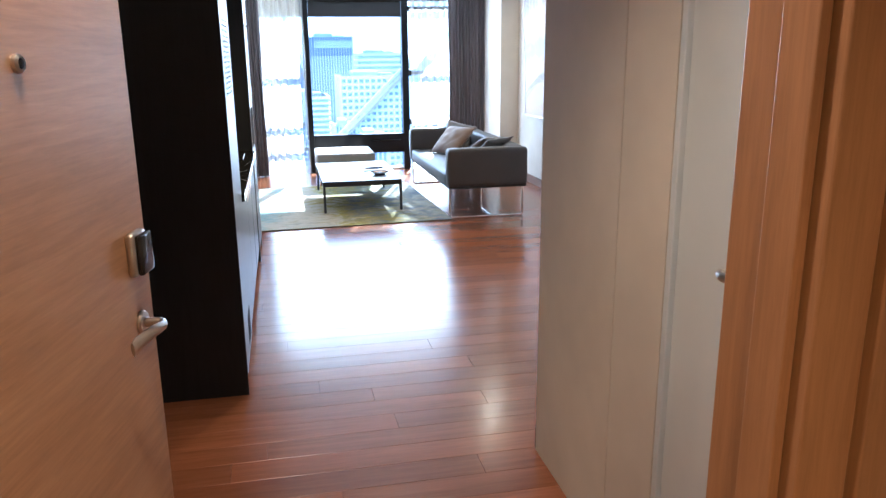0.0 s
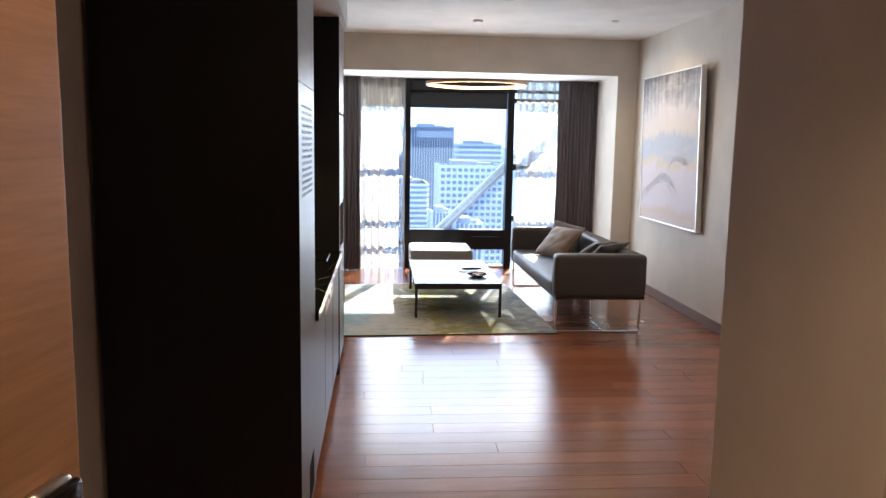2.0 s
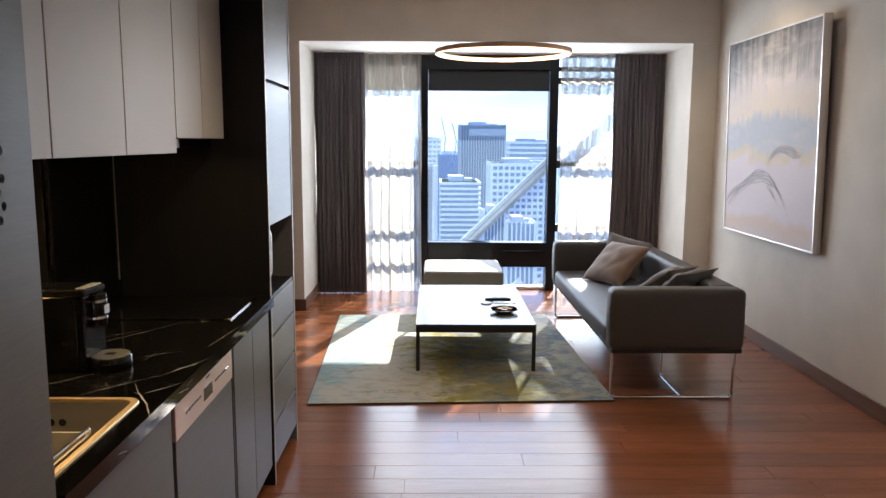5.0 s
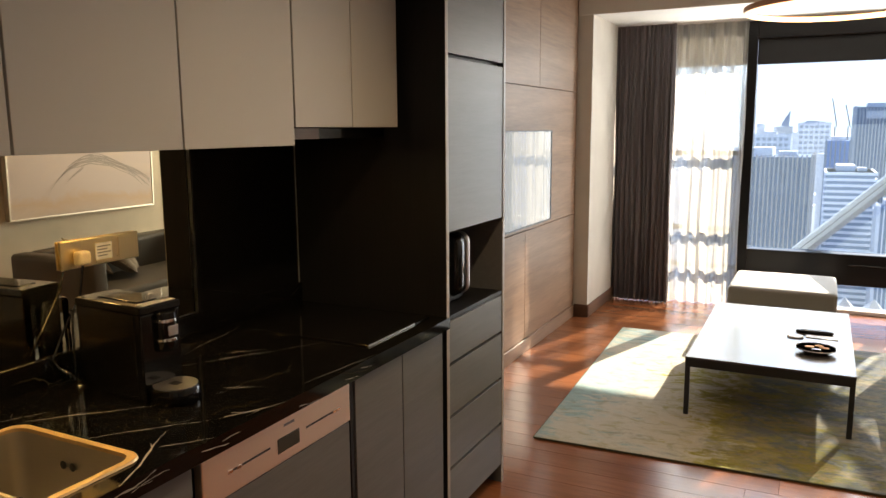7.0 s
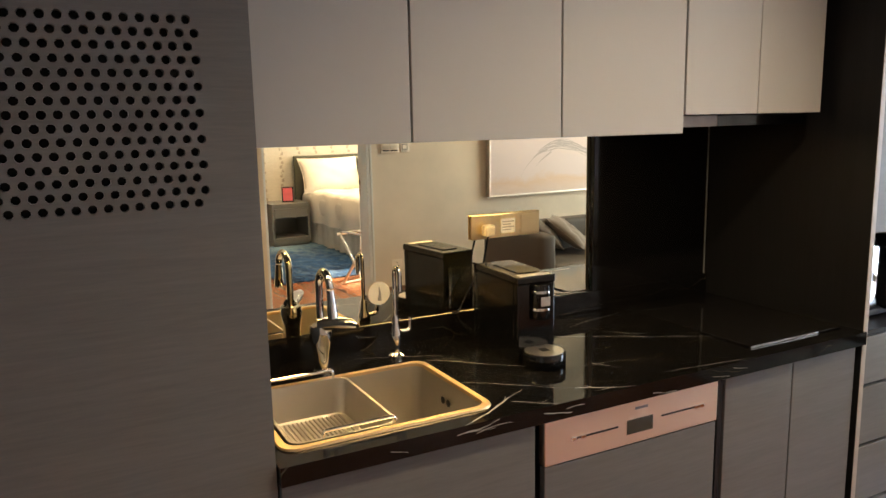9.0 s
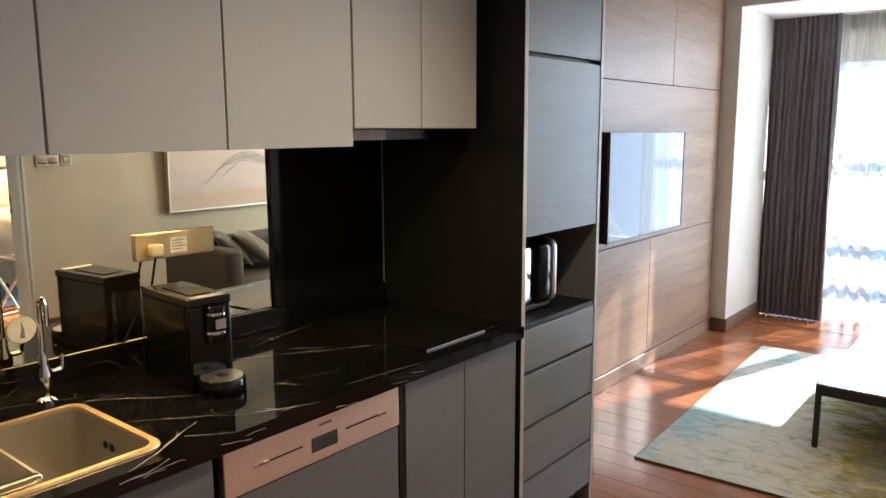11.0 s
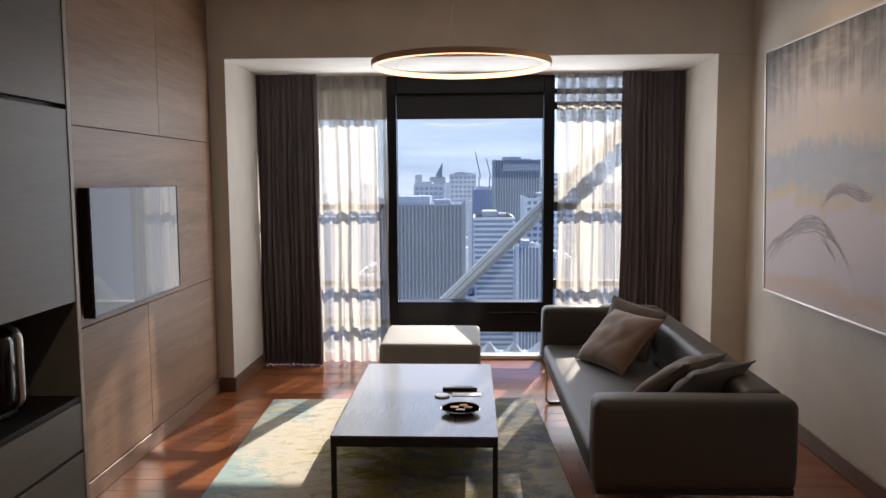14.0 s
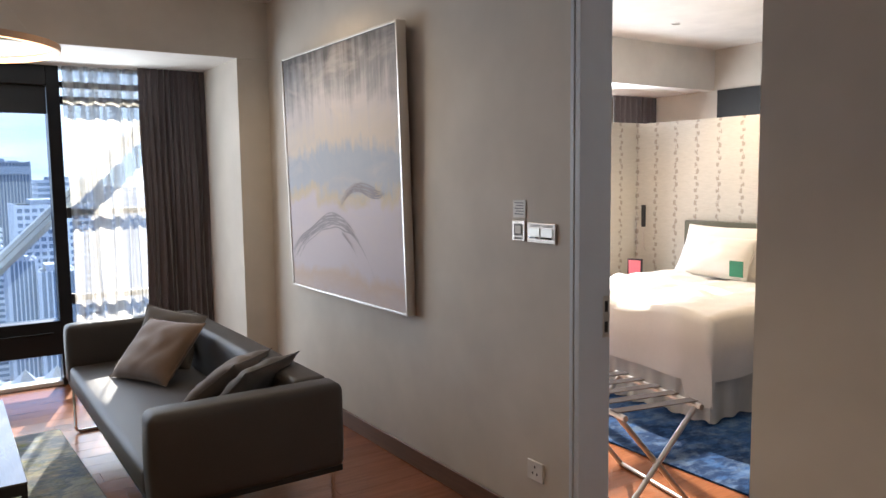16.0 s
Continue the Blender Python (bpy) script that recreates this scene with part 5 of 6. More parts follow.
part("rim", lathe([(0.1005, 0.0245), (0.1045, 0.0235), (0.1055, 0.026), (0.103, 0.0275), (0.1005, 0.0245)], 40), M_CHROME, pl, "thin silver rim", True)
for k, (x, y, m) in enumerate(((-0.025, 0.01, M_COOKIE), (0.03, 0.008, M_COOKIE), (0.0, -0.025, M_BLACK), (0.012, 0.035, M_COOKIE))):
    part("biscuit", block((x * 1.3 - 0.024, y * 1.3 - 0.018, 0.0115), (x * 1.3 + 0.024, y * 1.3 + 0.018, 0.027), 0.007, 2), m, pl, "", True)


def soft_block(lo, hi, r, sub=2, puff=0.0, seed=0):
    """An upholstered block: rounded, slightly crowned faces."""
    bm = block(lo, hi, r, 4)
    bmesh.ops.subdivide_edges(bm, edges=[e for e in bm.edges if e.calc_length() > 0.12], cuts=8, use_grid_fill=True)
    c = Vector([(a + b) / 2 for a, b in zip(lo, hi)])
    d = Vector([(b - a) / 2 for a, b in zip(lo, hi)])
    for v in bm.verts:
        q = Vector([(v.co[i] - c[i]) / d[i] for i in range(3)])
        for i in range(3):
            o = [abs(q[j]) for j in range(3) if j != i]
            bulge = (1 - min(1, o[0]) ** 2) * (1 - min(1, o[1]) ** 2)
            v.co[i] += puff * bulge * q[i] ** 3
        v.co += 0.0025 * Vector(noise.noise_vector(v.co * 6 + Vector((seed, 0, 0))))
    return bm


sofa = thing("sofa", (2.195, 10.395, 0.0), "long grey leatherette sofa on chrome sled legs", "sofa")
L, D, AT = 1.155, 0.406, 0.698
part("base", block((-D + 0.01, -L + 0.01, 0.305), (D - 0.01, L - 0.01, 0.335), 0.005), M_BLACKMATT, sofa)
part("arm", soft_block((-D, -L, 0.322), (D, -L + 0.15, AT), 0.035, puff=0.006, seed=1), M_SOFA, sofa, "", 60)
part("arm", soft_block((-D, L - 0.15, 0.322), (D, L, AT), 0.035, puff=0.006, seed=2), M_SOFA, sofa, "", 60)
part("backrest", soft_block((D - 0.17, -L + 0.151, 0.322), (D, L - 0.151, AT), 0.035, puff=0.006, seed=3), M_SOFA, sofa, "", 60)
part("seat", soft_block((-D + 0.002, -L + 0.152, 0.325), (D - 0.172, L - 0.152, 0.448), 0.03, puff=0.012, seed=4), M_SOFA, sofa, "", 60)
for sgn in (-1, 1):
    y = sgn * (L - 0.075)
    part("sled_leg", rod(arc([(-D + 0.03, y, 0.304), (-D + 0.03, y, 0.010), (D - 0.03, y, 0.010), (D - 0.03, y, 0.304)], 0.03), 0.010, 10), M_CHROME, sofa, "polished chrome tube", True)
    part("brace", rod(arc([(0.06, y, 0.010), (0.06, y - sgn * 0.42, 0.010), (0.06, y - sgn * 0.42, 0.304)], 0.03), 0.008, 10), M_CHROME, sofa, "polished chrome tube", True)
for y in (-L + 0.008, L - 0.008):
    part("seam", rod([(-D + 0.045, y, 0.665), (D - 0.045, y, 0.665)], 0.0022, 5), M_SOFA, sofa)


def cushion(loc, size, thick, m, material, label, seed):
    bm = bmesh.new()
    n = 22
    sheets = []
    rnd = random.Random(seed)
    for side in (1, -1):
        g = []
        for j in range(n + 1):
            row = []
            for i in range(n + 1):
                u, w = 2 * i / n - 1, 2 * j / n - 1
                pinch = 1 - 0.07 * (1 - u * u) * abs(w) ** 3 - 0.0
                pinch2 = 1 - 0.07 * (1 - w * w) * abs(u) ** 3
                h = ((1 - abs(u) ** 2.6) * (1 - abs(w) ** 2.6)) ** 0.55
                z = side * thick * h
                z += 0.016 * noise.noise(Vector((u * 2.2 + seed, w * 2.2, side))) * h
                z -= 0.010 * h * max(0.0, 1 - 5 * abs(u * math.cos(seed) + w * math.sin(seed) - 0.25 + 0.2 * math.sin(3 * (w - u))))
                row.append(bm.verts.new((u * size * pinch2, w * size * pinch, z)))
            g.append(row)
        for j in range(n):
            for i in range(n):
                f = (g[j][i], g[j][i + 1], g[j + 1][i + 1], g[j + 1][i])
                bm.faces.new(f if side > 0 else f[::-1])
        sheets.append(g)
    bmesh.ops.remove_doubles(bm, verts=bm.verts, dist=0.0008)
    ob = new("cushion", mesh_of("cushion", bm, material, 80))
    ob.matrix_world = Matrix.Translation(loc) @ m
    tagged(ob, label, "cushion", "cushions on the sofa")
    edge = [(size, -size), (size, size), (-size, size), (-size, -size)]
    pts = []
    for (ax, ay), (bx, by) in zip(edge, edge[1:] + edge[:1]):
        for k in range(8):
            s = k / 8
            x, y = ax + (bx - ax) * s, ay + (by - ay) * s
            u, w = x / size, y / size
            pts.append((x * (1 - 0.07 * (1 - w * w) * abs(u) ** 3), y * (1 - 0.07 * (1 - u * u) * abs(w) ** 3), 0))
    part("piping", rod(pts, 0.004, 6, None, True), material, ob, "", True)
    return ob


def facing(nx, ny, nz, spin=0):
    """A cushion whose face looks along the given direction, its lower edge level, turned in its own plane by spin degrees."""
    n = Vector((nx, ny, nz)).normalized()
    a = Vector((0, 0, 1)).cross(n).normalized()
    b_ = n.cross(a)
    return Matrix((a, b_, n)).transposed().to_4x4() @ pose(0, 0, 0, 0, 0, spin)


cushion((2.30, 11.03, 0.625), 0.185, 0.055, facing(-0.35, -0.75, 0.50, -14), M_PIL_B, "charcoal cushion tucked behind in the sofa corner", 11)
cushion((2.178, 10.78, 0.612), 0.235, 0.075, facing(-0.66, -0.27, 0.70, 2) @ Matrix.Diagonal((1.06, 0.88, 1, 1)), M_PIL_A, "taupe velvet cushion slumped on the sofa seat", 12)
cushion((2.28, 9.90, 0.610), 0.205, 0.062, facing(-0.42, 0.46, 0.78, 4), M_PIL_C, "dark taupe cushion leaning back in the sofa corner", 13)
cushion((2.345, 9.70, 0.625), 0.190, 0.055, facing(-0.36, 0.56, 0.75, -3), M_PIL_B, "charcoal cushion leaning back beside the sofa arm", 14)

ott = thing("ottoman", (0.995, 11.93, 0.0), "pale grey upholstered ottoman on slim metal legs", "ottoman")
part("cushion_top", soft_block((-0.365, -0.36, 0.17), (0.365, 0.36, 0.402), 0.03, puff=0.006, seed=8), M_OTT, ott, "", 60)
for x in (-0.33, 0.33):
    part("sled_leg", rod(arc([(x, -0.32, 0.172), (x, -0.32, 0.009), (x, 0.32, 0.009), (x, 0.32, 0.172)], 0.03), 0.009, 10), M_CHROME, ott, "", True)

lamp = thing("ring_lamp", (1.238, 10.65, 2.22), "copper ring pendant lamp with a glowing band", "pendant lamp")
R = 0.512


def tube_ring(r0, r1, z0, z1, n=96):
    bm = bmesh.new()
    prof = ((r0, z0), (r1, z0), (r1, z1), (r0, z1))
    vs = [[bm.verts.new((r * math.cos(2 * math.pi * k / n), r * math.sin(2 * math.pi * k / n), z)) for r, z in prof] for k in range(n)]
    for k in range(n):
        a, b = vs[k], vs[(k + 1) % n]
        for i in range(4):
            bm.faces.new((a[i], a[(i + 1) % 4], b[(i + 1) % 4], b[i]))
    return bm


part("ring_body", tube_ring(R - 0.018, R, -0.002, 0.029), M_RINGBODY, lamp, "brushed copper ring", True)
part("diffuser", tube_ring(R - 0.022, R - 0.0185, 0.0, 0.024), M_RING, lamp, "glowing warm diffuser on the inner side", True)
part("diffuser", tube_ring(R - 0.0218, R - 0.013, -0.0045, -0.0022), M_RING, lamp, "glowing warm diffuser on the underside", True)
for k in range(3):
    a = 2 * math.pi * k / 3 + 0.4
    part("wire", rod([((R - 0.010) * math.cos(a), (R - 0.010) * math.sin(a), 0.035), (0.02 * math.cos(a), 0.02 * math.sin(a), 0.62)], 0.0008, 5), M_STEEL, lamp)
part("ceiling_cup", lathe([(0.045, 0.615), (0.05, 0.62), (0.05, 0.639)], 28), M_WHITE, lamp, "white ceiling cup", True)


def downlight(x, y, z, label, material=None):
    d = thing("downlight", (x, y, z), label, "downlight", group="ceiling downlights")
    part("trim_ring", lathe([(0.045, -0.001), (0.048, -0.004), (0.036, -0.006), (0.034, -0.001)], 28), M_WHITE, d, "", True)
    part("reflector", lathe([(0.033, -0.0015), (0.02, -0.0005)], 24), material or M_STEEL, d)


# The fitting at (1.00, 7.40) is added to go with the kitchen spot.
for x, y in ((2.58, 10.46), (1.00, 7.40), (0.12, 3.34)):
    downlight(x, y, Z_CEIL, "small recessed white ceiling downlight")
sm = thing("smoke_detector", (1.35, 9.4, Z_CEIL), "small round white smoke detector on the ceiling", "smoke detector")
part("housing", lathe([(0.05, -0.001), (0.05, -0.02), (0.03, -0.035), (0.0, -0.037)], 28), M_WHITE, sm, "", True)

# painting
pic = thing("painting", (3.215, 10.492, 1.615), "large abstract painting in a silver frame on the wall", "painting")
pic.matrix_world = pose(3.215, 10.492, 1.615, 0, -1.4, 0)
part("canvas", block((-0.012, -0.755, -0.757), (0.02, 0.755, 0.757)), M_CANVAS, pic, "abstract canvas in grey, ochre and mauve")
fw, fv = 0.766, 0.757
for lo, hi in (((-0.02, -fw - 0.006, -fv - 0.013), (0.036, -fw + 0.008, fv + 0.013)), ((-0.02, fw - 0.008, -fv - 0.013), (0.036, fw + 0.006, fv + 0.013)), ((-0.02, -fw + 0.0085, -fv - 0.013), (0.036, fw - 0.0085, -fv)), ((-0.02, -fw + 0.0085, fv), (0.036, fw - 0.0085, fv + 0.013))):
    part("frame_bar", block(lo, hi, 0.002), M_SILVER, pic, "silver leaf frame")
part("hanger", block((0.0365, -0.1, 0.5), (0.0725, 0.1, 0.56)), M_BLACKMATT, pic)
M_STROKE = plain("grey_paint_stroke", (0.43, 0.40, 0.43), 0.7)
rs = random.Random(17)


def stroke(p, width, lift=0.0):
    """One thin brush stroke lying on the canvas."""
    bm = bmesh.new()
    for k in range(len(p)):
        y, z = p[k]
        w = width[k]
        bm.verts.new((-0.0126 - lift, y, z + w))
        bm.verts.new((-0.0126 - lift, y + w * 0.4, z - w))
    bm.verts.ensure_lookup_table()
    for k in range(len(p) - 1):
        bm.faces.new((bm.verts[2 * k], bm.verts[2 * k + 1], bm.verts[2 * k + 3], bm.verts[2 * k + 2]))
    return bm


for rank, (path_, widths) in enumerate((
    (((0.66, -0.58), (0.52, -0.46), (0.36, -0.39), (0.20, -0.33), (0.05, -0.29), (-0.10, -0.30), (-0.22, -0.34), (-0.33, -0.41)), (0.050, 0.040, 0.030, 0.034, 0.042, 0.044, 0.026, 0.003)),
    (((-0.08, -0.21), (-0.17, -0.13), (-0.28, -0.085), (-0.42, -0.10), (-0.55, -0.13), (-0.64, -0.11)), (0.006, 0.016, 0.020, 0.030, 0.032, 0.004)),
    (((-0.14, -0.33), (-0.28, -0.38), (-0.42, -0.50), (-0.50, -0.62)), (0.010, 0.008, 0.004, 0.001)),
    (((-0.10, -0.36), (-0.22, -0.43), (-0.30, -0.50)), (0.012, 0.007, 0.001)),
)):
    pw = [(y + 0.07, z, w) for (y, z), w in zip(path_, widths)]
    for _ in range(3):
        cut = [pw[0]]
        for a, c in zip(pw, pw[1:]):
            cut += [tuple(p * 0.75 + q * 0.25 for p, q in zip(a, c)), tuple(p * 0.25 + q * 0.75 for p, q in zip(a, c))]
        pw = cut + [pw[-1]]
    path_, widths = [p[:2] for p in pw], [p[2] for p in pw]
    for hair in range(15):
        off = (hair - 7) / 7.0
        base, beat = rs.uniform(-0.2, 0.2), rs.uniform(0.2, 0.6)
        jit = [base + 0.12 * math.sin(beat * q + hair) for q in range(len(path_))]
        line = [(y + 0.35 * off * w, z + (off + j) * w) for (y, z), w, j in zip(path_, widths, jit)]
        first = rs.randint(0, len(line) // 4)
        last = len(line) - rs.randint(0, len(line) // 3)
        part("brush_stroke", stroke(line[first:max(last, first + 2)], [0.085 * w for w in widths][first:max(last, first + 2)], 0.0001 * (rank * 15 + hair)), M_STROKE, pic)

# switches by the bedroom door
M_CHAMPAGNE = metal("champagne_metal_plate", (0.66, 0.60, 0.55), 0.42)
sw = thing("thermostat", (XE - 0.001, 8.861, 1.347), "champagne room thermostat with a small pale display", "thermostat")
part("plate", block((-0.009, -0.043, -0.045), (0, 0.043, 0.045), 0.003), M_CHAMPAGNE, sw)
surround = part("display_frame", block((-0.011, -0.028, -0.022), (-0.0092, 0.028, 0.030), 0.001), M_GREYPLASTIC, sw, "grey display surround")
part("display", block((-0.0125, -0.02, -0.012), (-0.0112, 0.018, 0.022), 0.0005), M_WHITEPLASTIC, surround, "pale blue-white display")
part("key_strip", block((-0.0108, -0.026, -0.036), (-0.0092, 0.026, -0.028), 0.0005), M_GREYPLASTIC, sw)
sw2 = thing("light_switch", (XE - 0.001, 8.714, 1.343), "double wall switch with metal rockers in a champagne plate", "switch")
part("plate", block((-0.009, -0.088, -0.043), (0, 0.088, 0.043), 0.003), M_CHAMPAGNE, sw2)
for y in (-0.040, 0.040):
    rocker = part("rocker", block((-0.0125, y - 0.035, -0.024), (-0.0092, y + 0.035, 0.020), 0.002), M_NICKEL, sw2, "satin metal rocker")
    part("marker_strip", block((-0.0112, y - 0.03, 0.026), (-0.0092, y + 0.03, 0.036), 0.0008), M_WHITEPLASTIC, sw2, "pale marker strip")
    part("rocker_lip", block((-0.0155, y - 0.034, -0.024), (-0.0122, y + 0.034, -0.014), 0.001), M_CHROME, rocker)
card = thing("notice_card", (XE - 0.001, 8.861, 1.441), "small white notice card on the wall", "notice")
part("card", block((-0.004, -0.042, -0.038), (0, 0.042, 0.038), 0.001), M_WHITEPLASTIC, card)
for k in range(5):
    part("text_line", block((-0.0048, -0.03, 0.024 - k * 0.012), (-0.0042, 0.03 - 0.01 * (k % 2), 0.028 - k * 0.012)), M_GREYPLASTIC, card)
so = thing("wall_socket", (XE - 0.001, 8.753, 0.305), "white wall socket above the baseboard", "socket")
part("plate", block((-0.009, -0.050, -0.043), (0, 0.050, 0.043), 0.003), M_WHITEPLASTIC, so)
for y, z in ((0, 0.018), (-0.014, -0.012), (0.014, -0.012)):
    part("pin_hole", block((-0.0096, y - 0.004, z - 0.005), (-0.0088, y + 0.004, z + 0.005)), M_BLACKMATT, so)

# ---- bedroom ----
bed = thing("bed", (6.12, 10.10, 0), "made bed with white linen and a pale skirt", "bed")
part("base", block((-0.94, -0.81, 0.02), (0.98, 0.81, 0.34), 0.02), M_BLACKMATT, bed)
bm = bmesh.new()
ring = []
per = [(-0.985, -0.855), (0.99, -0.855), (0.99, 0.855), (-0.985, 0.855)]
pts = []
for (ax, ay), (bx, by) in zip(per, per[1:] + per[:1]):
    n = 60
    for k in range(n):
        s = k / n
        pts.append((ax + (bx - ax) * s, ay + (by - ay) * s))
rows = []
for j, z in enumerate((0.40, 0.27, 0.14, 0.016)):
    row = []
    for k, (x, y) in enumerate(pts):
        a = 0.010 * j * math.sin(k * 1.1) + 0.006 * j * math.sin(k * 0.43 + 1)
        q = Vector((x, y, 0)).normalized()
        row.append(bm.verts.new((x + q.x * a, y + q.y * a, z)))
    rows.append(row)
for a, b in zip(rows, rows[1:]):
    for k in range(len(a)):
        bm.faces.new((a[k], a[(k + 1) % len(a)], b[(k + 1) % len(a)], b[k]))
part("bed_skirt", bm, M_SKIRT, bed, "pale pleated bed skirt", 60)
bm = soft_block((-1.0, -0.87, 0.345), (0.97, 0.87, 0.66), 0.07, puff=0.02, seed=20)
part("mattress", bm, M_LINEN, bed, "", 60)
bm = bmesh.new()
n = 44
g = []
for j in range(n + 1):
    row = []
    for i in range(n + 1):
        u, w = i / n, j / n
        x = -1.26 + u * 1.77
        y = -1.08 + w * 2.16
        top = 0.70 + 0.045 * noise.noise(Vector((x * 2.5, y * 2.5, 1))) + 0.02 * noise.noise(Vector((x * 6 + y * 3, y * 7, 2))) + 0.008 * noise.noise(Vector((x * 14, y * 12, 3)))
        dx = max(0, -1.0 - x)
        dy = max(0, abs(y) - 0.87)
        z = top - (dx * 2.6 + dy * 3.0) - 0.05 * (1 if dx + dy > 0.02 else 0)
        px = max(x, -1.015 - 0.03 * (dx > 0)) + 0.015 * math.sin(y * 12) * (dx > 0)
        py = math.copysign(min(abs(y), 0.895), y) + 0.015 * math.sin(x * 12) * (dy > 0)
        hem = 0.30 + 0.035 * noise.noise(Vector((x * 2 + y * 1.7, y, 5))) - (0.17 if dx > 0 and y < -0.72 else 0.0)
        row.append(bm.verts.new((px, py, max(z, hem))))
    g.append(row)
for j in range(n):
    for i in range(n):
        bm.faces.new((g[j][i], g[j][i + 1], g[j + 1][i + 1], g[j + 1][i]))
part("duvet", bm, M_LINEN, bed, "crumpled white duvet hanging over the foot", 70)
part("headboard", block((0.985, -0.93, 0.15), (1.06, 0.93, 1.14), 0.015), M_HEAD, bed, "olive grey upholstered headboard", True)
for k, (x, y) in enumerate(((6.90, 10.47), (6.90, 9.6), (6.72, 10.35))):
    ob = cushion((x, y, 0.885 - 0.02 * (k == 2)), 0.34 if k < 2 else 0.26, 0.10, pose(0, 0, 0, 0, -62, 0) @ Matrix.Diagonal((0.75, 1.25, 1, 1)), M_LINEN, "plump white pillow propped on the bed", 30 + k)
    ob.name = "pillow"
    tagged(ob, "", "pillow", "pillows on the bed")
single("bed_card", block((-0.004, -0.062, 0), (0.004, 0.062, 0.13), 0.001), M_GREEN, (6.50, 10.03, 0.745), "small green card standing on the bed", "card")
for yn in (11.33, 8.92):
    ns = thing("nightstand", (6.85, yn, 0), "dark wooden nightstand with an open compartment", "nightstand", group="nightstands beside the bed")
    for lo, hi in (((-0.24, -0.25, 0.50), (0.24, 0.25, 0.56)), ((-0.24, -0.25, 0.04), (0.24, 0.25, 0.12)), ((-0.24, -0.25, 0.121), (0.24, -0.22, 0.499)), ((-0.24, 0.22, 0.121), (0.24, 0.25, 0.499)), ((0.21, -0.219, 0.121), (0.24, 0.219, 0.499)), ((-0.22, -0.23, 0.0), (0.22, 0.23, 0.039))):
        part("board", block(lo, hi, 0.003), M_CABDARK, ns)
    part("drawer_front", block((-0.245, -0.218, 0.38), (-0.225, 0.218, 0.498), 0.003), M_CABDARK, ns)
    ph = thing("photo_frame", (6.80, yn + 0.03, 0.5615), "small dark stand with a pink picture", "picture frame", 20)
    part("frame", block((-0.01, -0.075, 0.0), (0.012, 0.075, 0.20), 0.004), M_BLACKMATT, ph)
    part("print", block((-0.013, -0.06, 0.018), (-0.0102, 0.06, 0.185)), M_PINK, ph)
rl = thing("reading_lamp", (7.13, 11.55, 0.85), "slim black wall reading lamp beside the bed", "wall lamp")
part("arm", rod([(0.04, 0, -0.05), (0.0, 0, 0.0), (0.0, 0, 0.25)], 0.006, 8), M_NICKEL, rl, "", True)
part("shade", rod([(0.0, 0, 0.20), (0.0, 0, 0.42)], 0.022, 16), M_BLACKMATT, rl, "black tube shade", True)

wp, nt, b = nodes_of("patterned_wallpaper")
v = coords(nt)
tc = nt.nodes.new("ShaderNodeTexCoord")
sep = nt.nodes.new("ShaderNodeSeparateXYZ")
nt.links.new(tc.outputs["Object"], sep.inputs[0])


def sums(op, a, c, d=None):
    n = nt.nodes.new("ShaderNodeMath")
    n.operation = op
    for k, q in enumerate((a, c, d)):
        if isinstance(q, (int, float)):
            n.inputs[k].default_value = q
        elif q is not None:
            nt.links.new(q, n.inputs[k])
    return n.outputs[0]


# columns a quarter of a metre apart, each a chain of small lozenges that sways to and fro
run = sums("ADD", sep.outputs["X"], sep.outputs["Y"])
turn = sums("SINE", sums("MULTIPLY", sep.outputs["Z"], 52.0), 0.0)
cell = sums("SUBTRACT", sums("FRACT", sums("MULTIPLY", run, 4.1), 0.0), 0.5)
sway = sums("ABSOLUTE", sums("MULTIPLY_ADD", turn, 0.045, cell), 0.0)
lines = ramp(nt, sums("SUBTRACT", 0.085, sway), [(0.0, (0, 0, 0)), (0.03, (1, 1, 1))])
nz = noise_node(nt, coords(nt, (1, 1, 1)), 34, 3, 0.6)
dash = ramp(nt, sums("MULTIPLY_ADD", sums("ABSOLUTE", turn, 0.0), 0.28, nz.outputs["Fac"]), [(0.60, (0, 0, 0)), (0.72, (0.7, 0.7, 0.7))])
grain = noise_node(nt, coords(nt, (1, 2, 40)), 8, 4)
basec = ramp(nt, grain.outputs["Fac"], [(0.3, (0.50, 0.47, 0.41)), (0.7, (0.62, 0.585, 0.52))])
nt.links.new(mixed(nt, mixed(nt, 1.0, lines, dash, "MULTIPLY"), basec, (0.26, 0.21, 0.17)), b.inputs["Base Color"])
b.inputs["Roughness"].default_value = 0.75
structure("partition_bedroom", blocks(((7.20, 7.6, 0.0), (7.32, 11.70, 2.09)), ((7.32, 7.6, 0.0), (7.34, 11.70, 2.07))), wp, "cream wallpapered partition with broken brown stripes behind the bed", "partition")
structure("partition_bedroom_side", block((6.7, 11.701, 0.0), (7.34, 11.75, 2.10)), wp, "cream wallpapered side partition beside the bed", "partition")
# flat black sheet where a high window opening looks dark
structure("bedroom_slot", blocks(((8.48, 10.4, 2.10), (8.499, 11.7, 2.50))), M_BLACKMATT, "flat black sheet for the dark high window in the bedroom", "recess")

